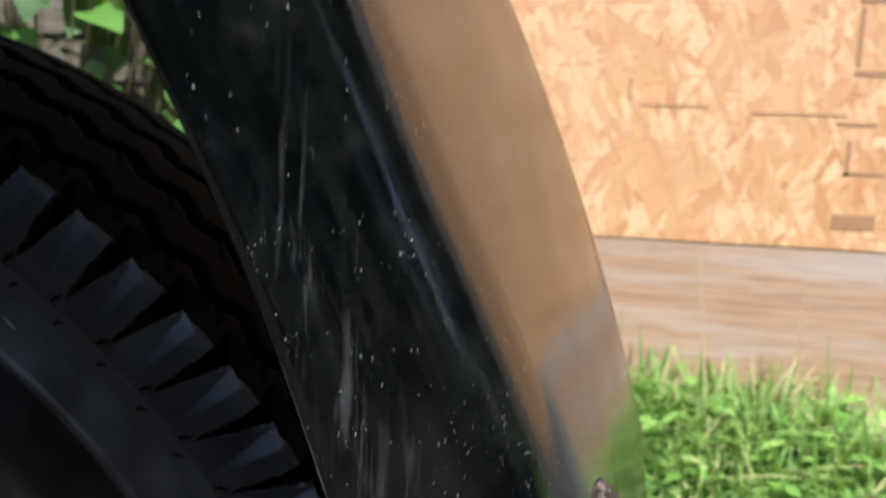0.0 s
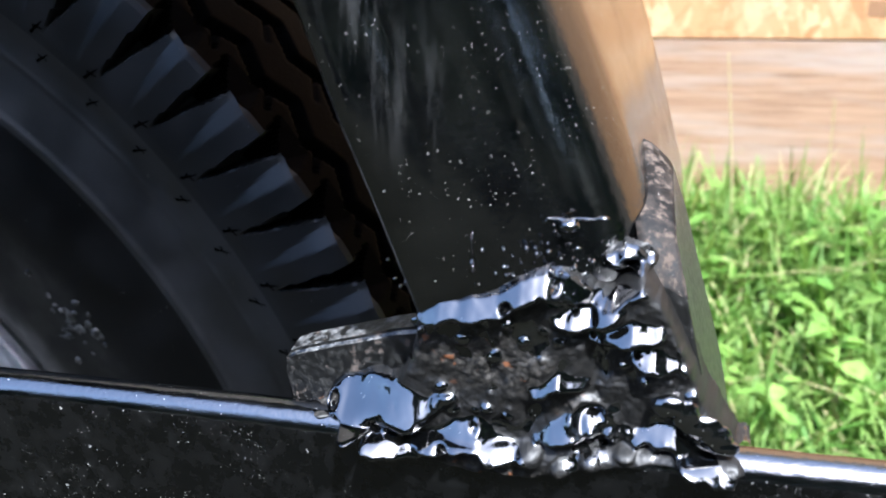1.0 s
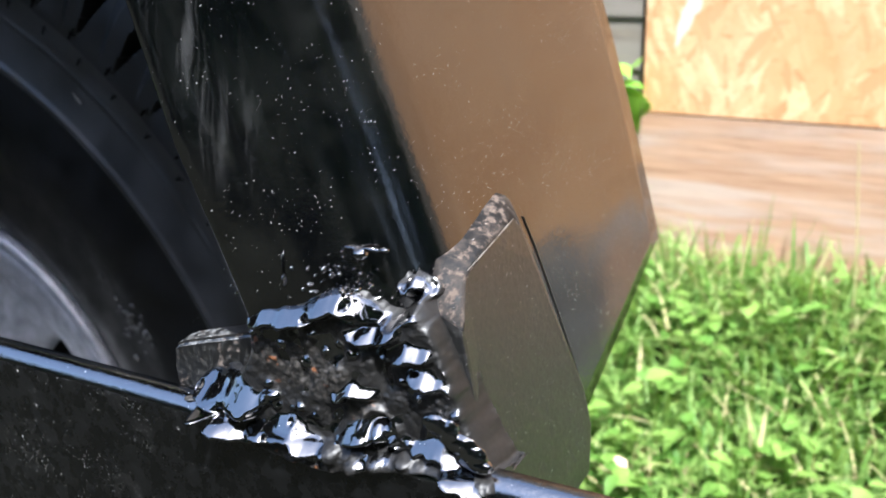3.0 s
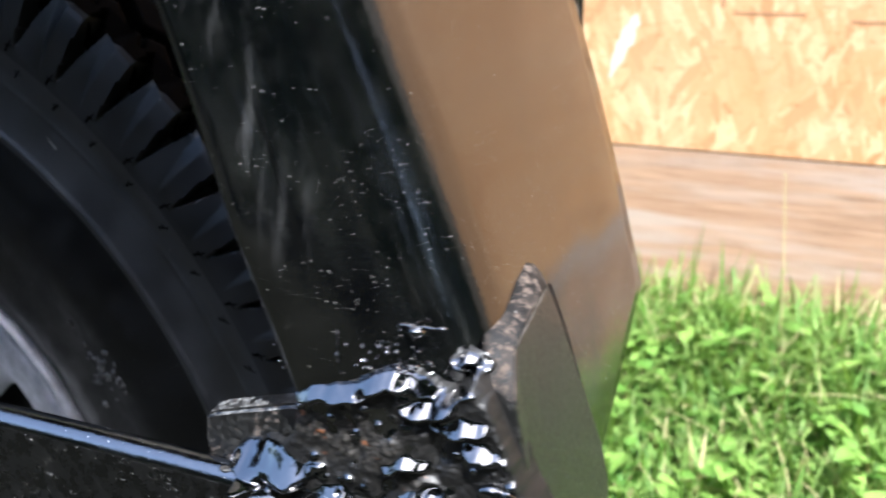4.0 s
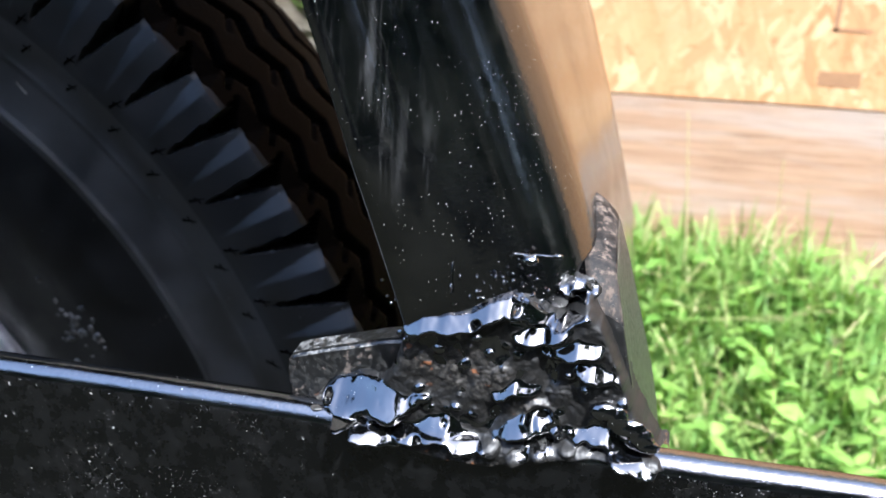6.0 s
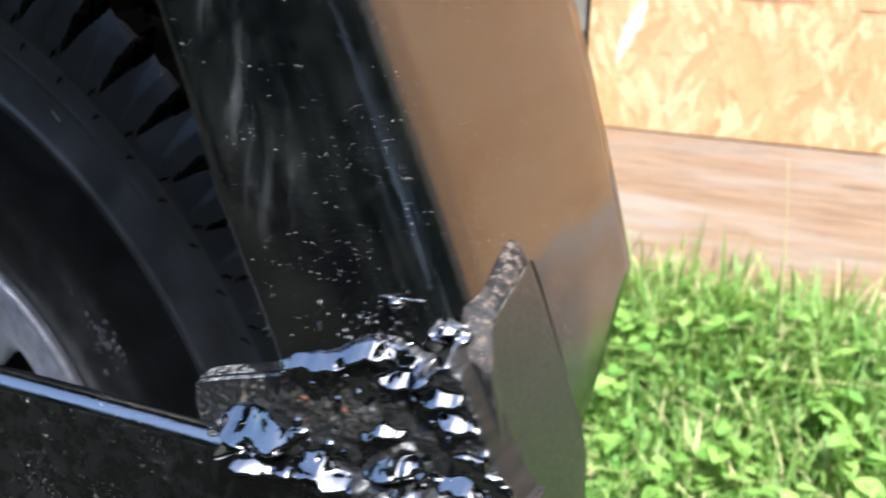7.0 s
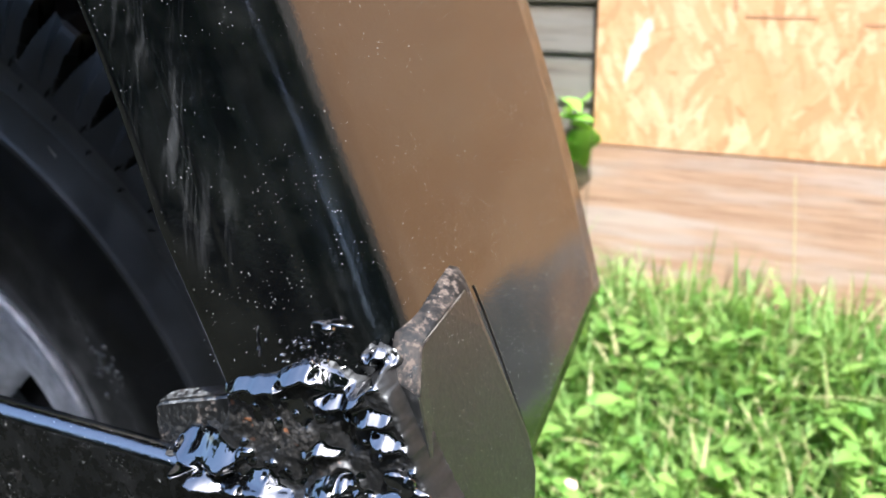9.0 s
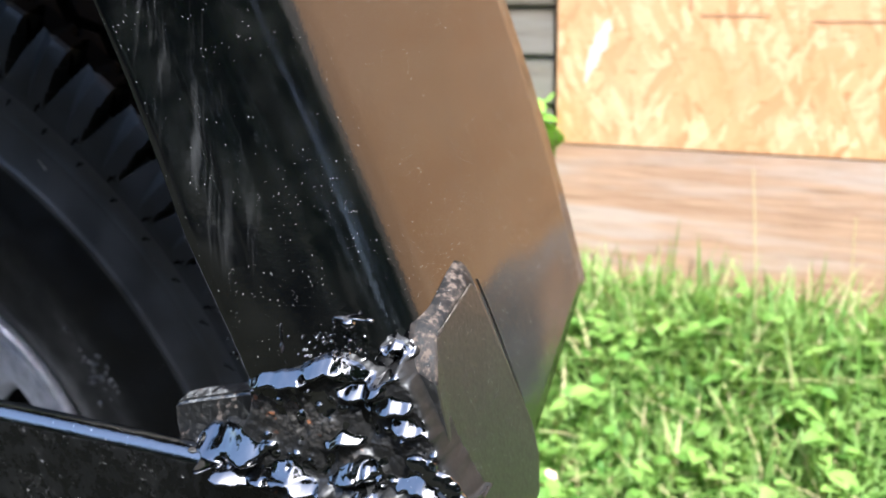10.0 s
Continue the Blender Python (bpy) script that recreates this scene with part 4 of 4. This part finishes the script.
# ---- plants ----
def build_grass():
    rng = np.random.default_rng(5)
    verts, faces = [], []

    def blade(x, y, h, w, lean, az, seg):
        z0 = ground_z(x, y) - 0.004
        dx, dy = math.cos(az), math.sin(az)
        sx, sy = -dy, dx
        base = len(verts)
        for i in range(seg):
            s = i / seg
            ww = w * (1 - 0.75 * s * s) * 0.5
            b = lean * h * s * s
            px, py, pz = x + dx * b, y + dy * b, z0 + h * (s - 0.28 * min(lean, 1.6) * s * s)
            verts.append((px - sx * ww, py - sy * ww, pz))
            verts.append((px + sx * ww, py + sy * ww, pz))
        b = lean * h
        verts.append((x + dx * b, y + dy * b, z0 + h * (1 - 0.28 * min(lean, 1.6))))
        for i in range(seg - 1):
            k = base + 2 * i
            faces.append((k, k + 1, k + 3, k + 2))
        k = base + 2 * (seg - 1)
        faces.append((k, k + 1, k + 2))

    n = 30000
    for i in range(n):
        near = i < 21000
        x = rng.uniform(-0.75, 1.5) if near else rng.uniform(-3.2, 4.0)
        y = rng.uniform(0.36, WALL_Y - 0.015) if near else rng.uniform(0.36, WALL_Y - 0.02)
        if -0.9 < x < 0.03 and y < 0.40:
            continue
        h = rng.uniform(0.045, 0.115) * (1.0 + 0.55 * min(1.0, max(0.0, (y - 0.78) / 0.2)))
        if x > 0.28 and y > 0.62:                      # shorter before the grey plank
            h *= 0.45
        blade(x, y, h, rng.uniform(0.0030, 0.0085), rng.uniform(0.1, 1.3), rng.uniform(0, 6.283), 5 if near else 3)
    for i in range(150):                               # taller blades against the plank
        x = rng.uniform(-0.5, 0.30)
        blade(x, rng.uniform(0.93, 1.02), rng.uniform(0.12, 0.21), rng.uniform(0.003, 0.006), rng.uniform(0.1, 0.9), rng.uniform(0, 6.283), 7)
    g = from_arrays("grass", verts, faces, GRASS)
    return tagged(g, "bright green uneven lawn grass along the shed", "grass", kind="stuff")


def build_weeds():
    """Broad leaves among the grass."""
    rng = random.Random(21)
    verts, faces = [], []
    for i in range(520):
        x, y = rng.uniform(-0.6, 1.3), rng.uniform(0.40, WALL_Y - 0.03)
        if x > 0.28 and y > 0.62:
            continue
        top = ground_z(x, y) + rng.uniform(0.045, 0.105)
        for k in range(rng.choice((2, 3, 3))):
            az = rng.uniform(0, 6.283)
            bm = leaf_bm(rng.uniform(0.016, 0.038), rng.uniform(0.012, 0.025), 0.25, rng.uniform(0.0, 0.6), 4)
            m = pose(x, y, top + rng.uniform(-0.01, 0.01), rng.uniform(-10, 35), rng.uniform(-15, 15), math.degrees(az))
            off = len(verts)
            for v in bm.verts:
                verts.append(tuple(m @ v.co))
            bm.verts.index_update()
            for f in bm.faces:
                faces.append([off + v.index for v in f.verts])
            bm.free()
    return tagged(from_arrays("broadleaf_weeds", verts, faces, CLOVER, smooth=True), "bright green clover and broad weed leaves in the lawn", "weeds", kind="stuff")


def build_straw(points, name="dry_grass_stalk"):
    ob = thing(name, points[0], "pale dry grass stalk leaning before the plank", "grass", "dry stalks before the plank")
    bm = bmesh.new()
    rings = []
    for i, p in enumerate(points):
        r = 0.0014 - 0.0007 * i / (len(points) - 1)
        rings.append([bm.verts.new(Vector(p) + Vector((r * math.cos(a), r * math.sin(a), 0))) for a in (0, 1.57, 3.14, 4.71)])
    for a, b in zip(rings, rings[1:]):
        for k in range(4):
            bm.faces.new((a[k], a[(k + 1) % 4], b[(k + 1) % 4], b[k]))
    keep_place(part("stalk", bm, STRAW, ob, smooth=True))
    return ob


def build_leafy_plant(name, base, leaves, label, mat, spread, seed, size, up):
    rng = random.Random(seed)
    plant = thing(name, base, label, "shrub")
    me = bpy.data.meshes.new("leaf")
    bm = leaf_bm(1.0, 0.72, 0.25, 0.25, 6)
    bm.to_mesh(me)
    bm.free()
    me.materials.append(mat)
    me.polygons.foreach_set("use_smooth", [True] * len(me.polygons))
    stems = []
    for i in range(leaves):
        p = Vector(base) + Vector((rng.uniform(-spread[0], spread[0]), rng.uniform(-spread[1], spread[1]), up[0] + (up[1] - up[0]) * rng.random()))
        ob = new("leaf", me)
        ob.parent = plant
        s = rng.uniform(*size)
        ob.matrix_local = plant.matrix_world.inverted() @ (pose(*p, rng.uniform(-50, 20), rng.uniform(-35, 35), rng.uniform(0, 360)) @ Matrix.Diagonal((s, s, s, 1)))
        stems.append(p)
    bm = bmesh.new()
    for p in stems[::3]:
        q = Vector((base[0] + (p.x - base[0]) * 0.4, base[1] + (p.y - base[1]) * 0.4, base[2]))
        mid = (p + q) / 2 + Vector((0, 0, 0.03))
        prev = None
        for i in range(7):
            s = i / 6
            c = q * (1 - s) ** 2 + mid * 2 * s * (1 - s) + p * s * s
            r = (0.0028 - 0.0016 * s) * (0.5 if leaves < 20 else 1.0)
            ring = [bm.verts.new(c + Vector((r * math.cos(a), r * math.sin(a), 0))) for a in (0, 1.57, 3.14, 4.71)]
            if prev:
                for k in range(4):
                    bm.faces.new((prev[k], prev[(k + 1) % 4], ring[(k + 1) % 4], ring[k]))
            prev = ring
    keep_place(part("stem", bm, STEM, plant, smooth=True))
    return plant


build_grass()
build_weeds()
build_straw([(0.045, 0.93, 0.09), (0.043, 0.935, 0.2), (0.034, 0.95, 0.30), (0.026, 0.96, 0.375)])
build_straw([(0.16, 0.95, 0.09), (0.158, 0.955, 0.2), (0.155, 0.96, 0.32)])
build_leafy_plant("shrub", (-1.0, 0.88, 0.08), 1000, "leafy green shrub growing beside the shed wall", SHRUB, (0.5, 0.12), 3, (0.035, 0.085), (0.12, 0.85))
build_leafy_plant("vine_sprig", (-0.275, 1.000, 0.09), 9, "small bright green vine sprig at the board's corner", VINE, (0.03, 0.012), 8, (0.045, 0.07), (0.29, 0.36))


def build_chip():
    bm = bmesh.new()
    c = Vector((-0.145, 0.608, 0.082))
    box(bm, (-0.010, -0.006, -0.004), (0.010, 0.006, 0.004), 0.0015)
    for v in bm.verts:
        v.co = c + pose(0, 0, 0, 20, 25, 30).to_3x3() @ v.co
    tagged(part("wood_chip", bm, CHIP), "pale cut wood chip caught in the grass", "wood chip")


build_chip()


# ---- unseen tree screen ----
# unseen trees, added to keep bright sky out of the glossy paint
def build_sky_screen():
    """Far unseen leaves behind and beside the yard, close together but for one narrow gap."""
    rng = np.random.default_rng(31)
    verts, faces = [], []
    for i in range(30000):
        az = rng.uniform(58, 262)
        d = rng.uniform(9, 13)
        # left open for a bright streak on the fender's bend
        narrow = 104.5 < az < 106.7
        top = 5.6 + 1.5 * math.sin(az * 0.21) + 1.2 * math.sin(az * 0.53 + 1)
        top += 6.5 * max(0.0, math.sin(math.pi * (az - 56) / 84)) if az < 140 else 0.0        # taller in the east
        top += 3.4 * min(1.0, max(0.0, min((az - 118) / 14, (208 - az) / 14)))                  # and in the south
        top *= 1.0 - 0.45 * min(1.0, max(0.0, (az - 205) / 15))                                 # low in the west
        z = (1.6 if narrow else top) * rng.random() ** 0.8
        a = radians(az + rng.normal(0, 0.4))
        c = Vector((math.sin(a) * d, math.cos(a) * d, z))
        s = rng.uniform(0.18, 0.5)
        m = Euler((rng.uniform(-1, 1), rng.uniform(-1, 1), rng.uniform(0, 6.3))).to_matrix()
        k = len(verts)
        for p in ((-1, 0, 0.1), (-0.2, -0.6, -0.1), (1, 0, 0.1), (0.2, 0.6, -0.1)):
            verts.append(tuple(c + m @ (Vector(p) * s)))
        faces.append((k, k + 1, k + 2, k + 3))
    return tagged(from_arrays("sky_screen", verts, faces, SCREEN_LEAVES), "dark green leaf screen added out of view to keep sky out of reflections", "trees", kind="stuff")


build_sky_screen()


# the plan is drawn in its own unit: bring the whole place to metres
bpy.context.view_layer.update()
for ob in list(scene.collection.objects):
    if ob.parent is None and ob.type in ("MESH", "EMPTY"):
        ob.matrix_world = Matrix.Scale(UNIT, 4) @ ob.matrix_world
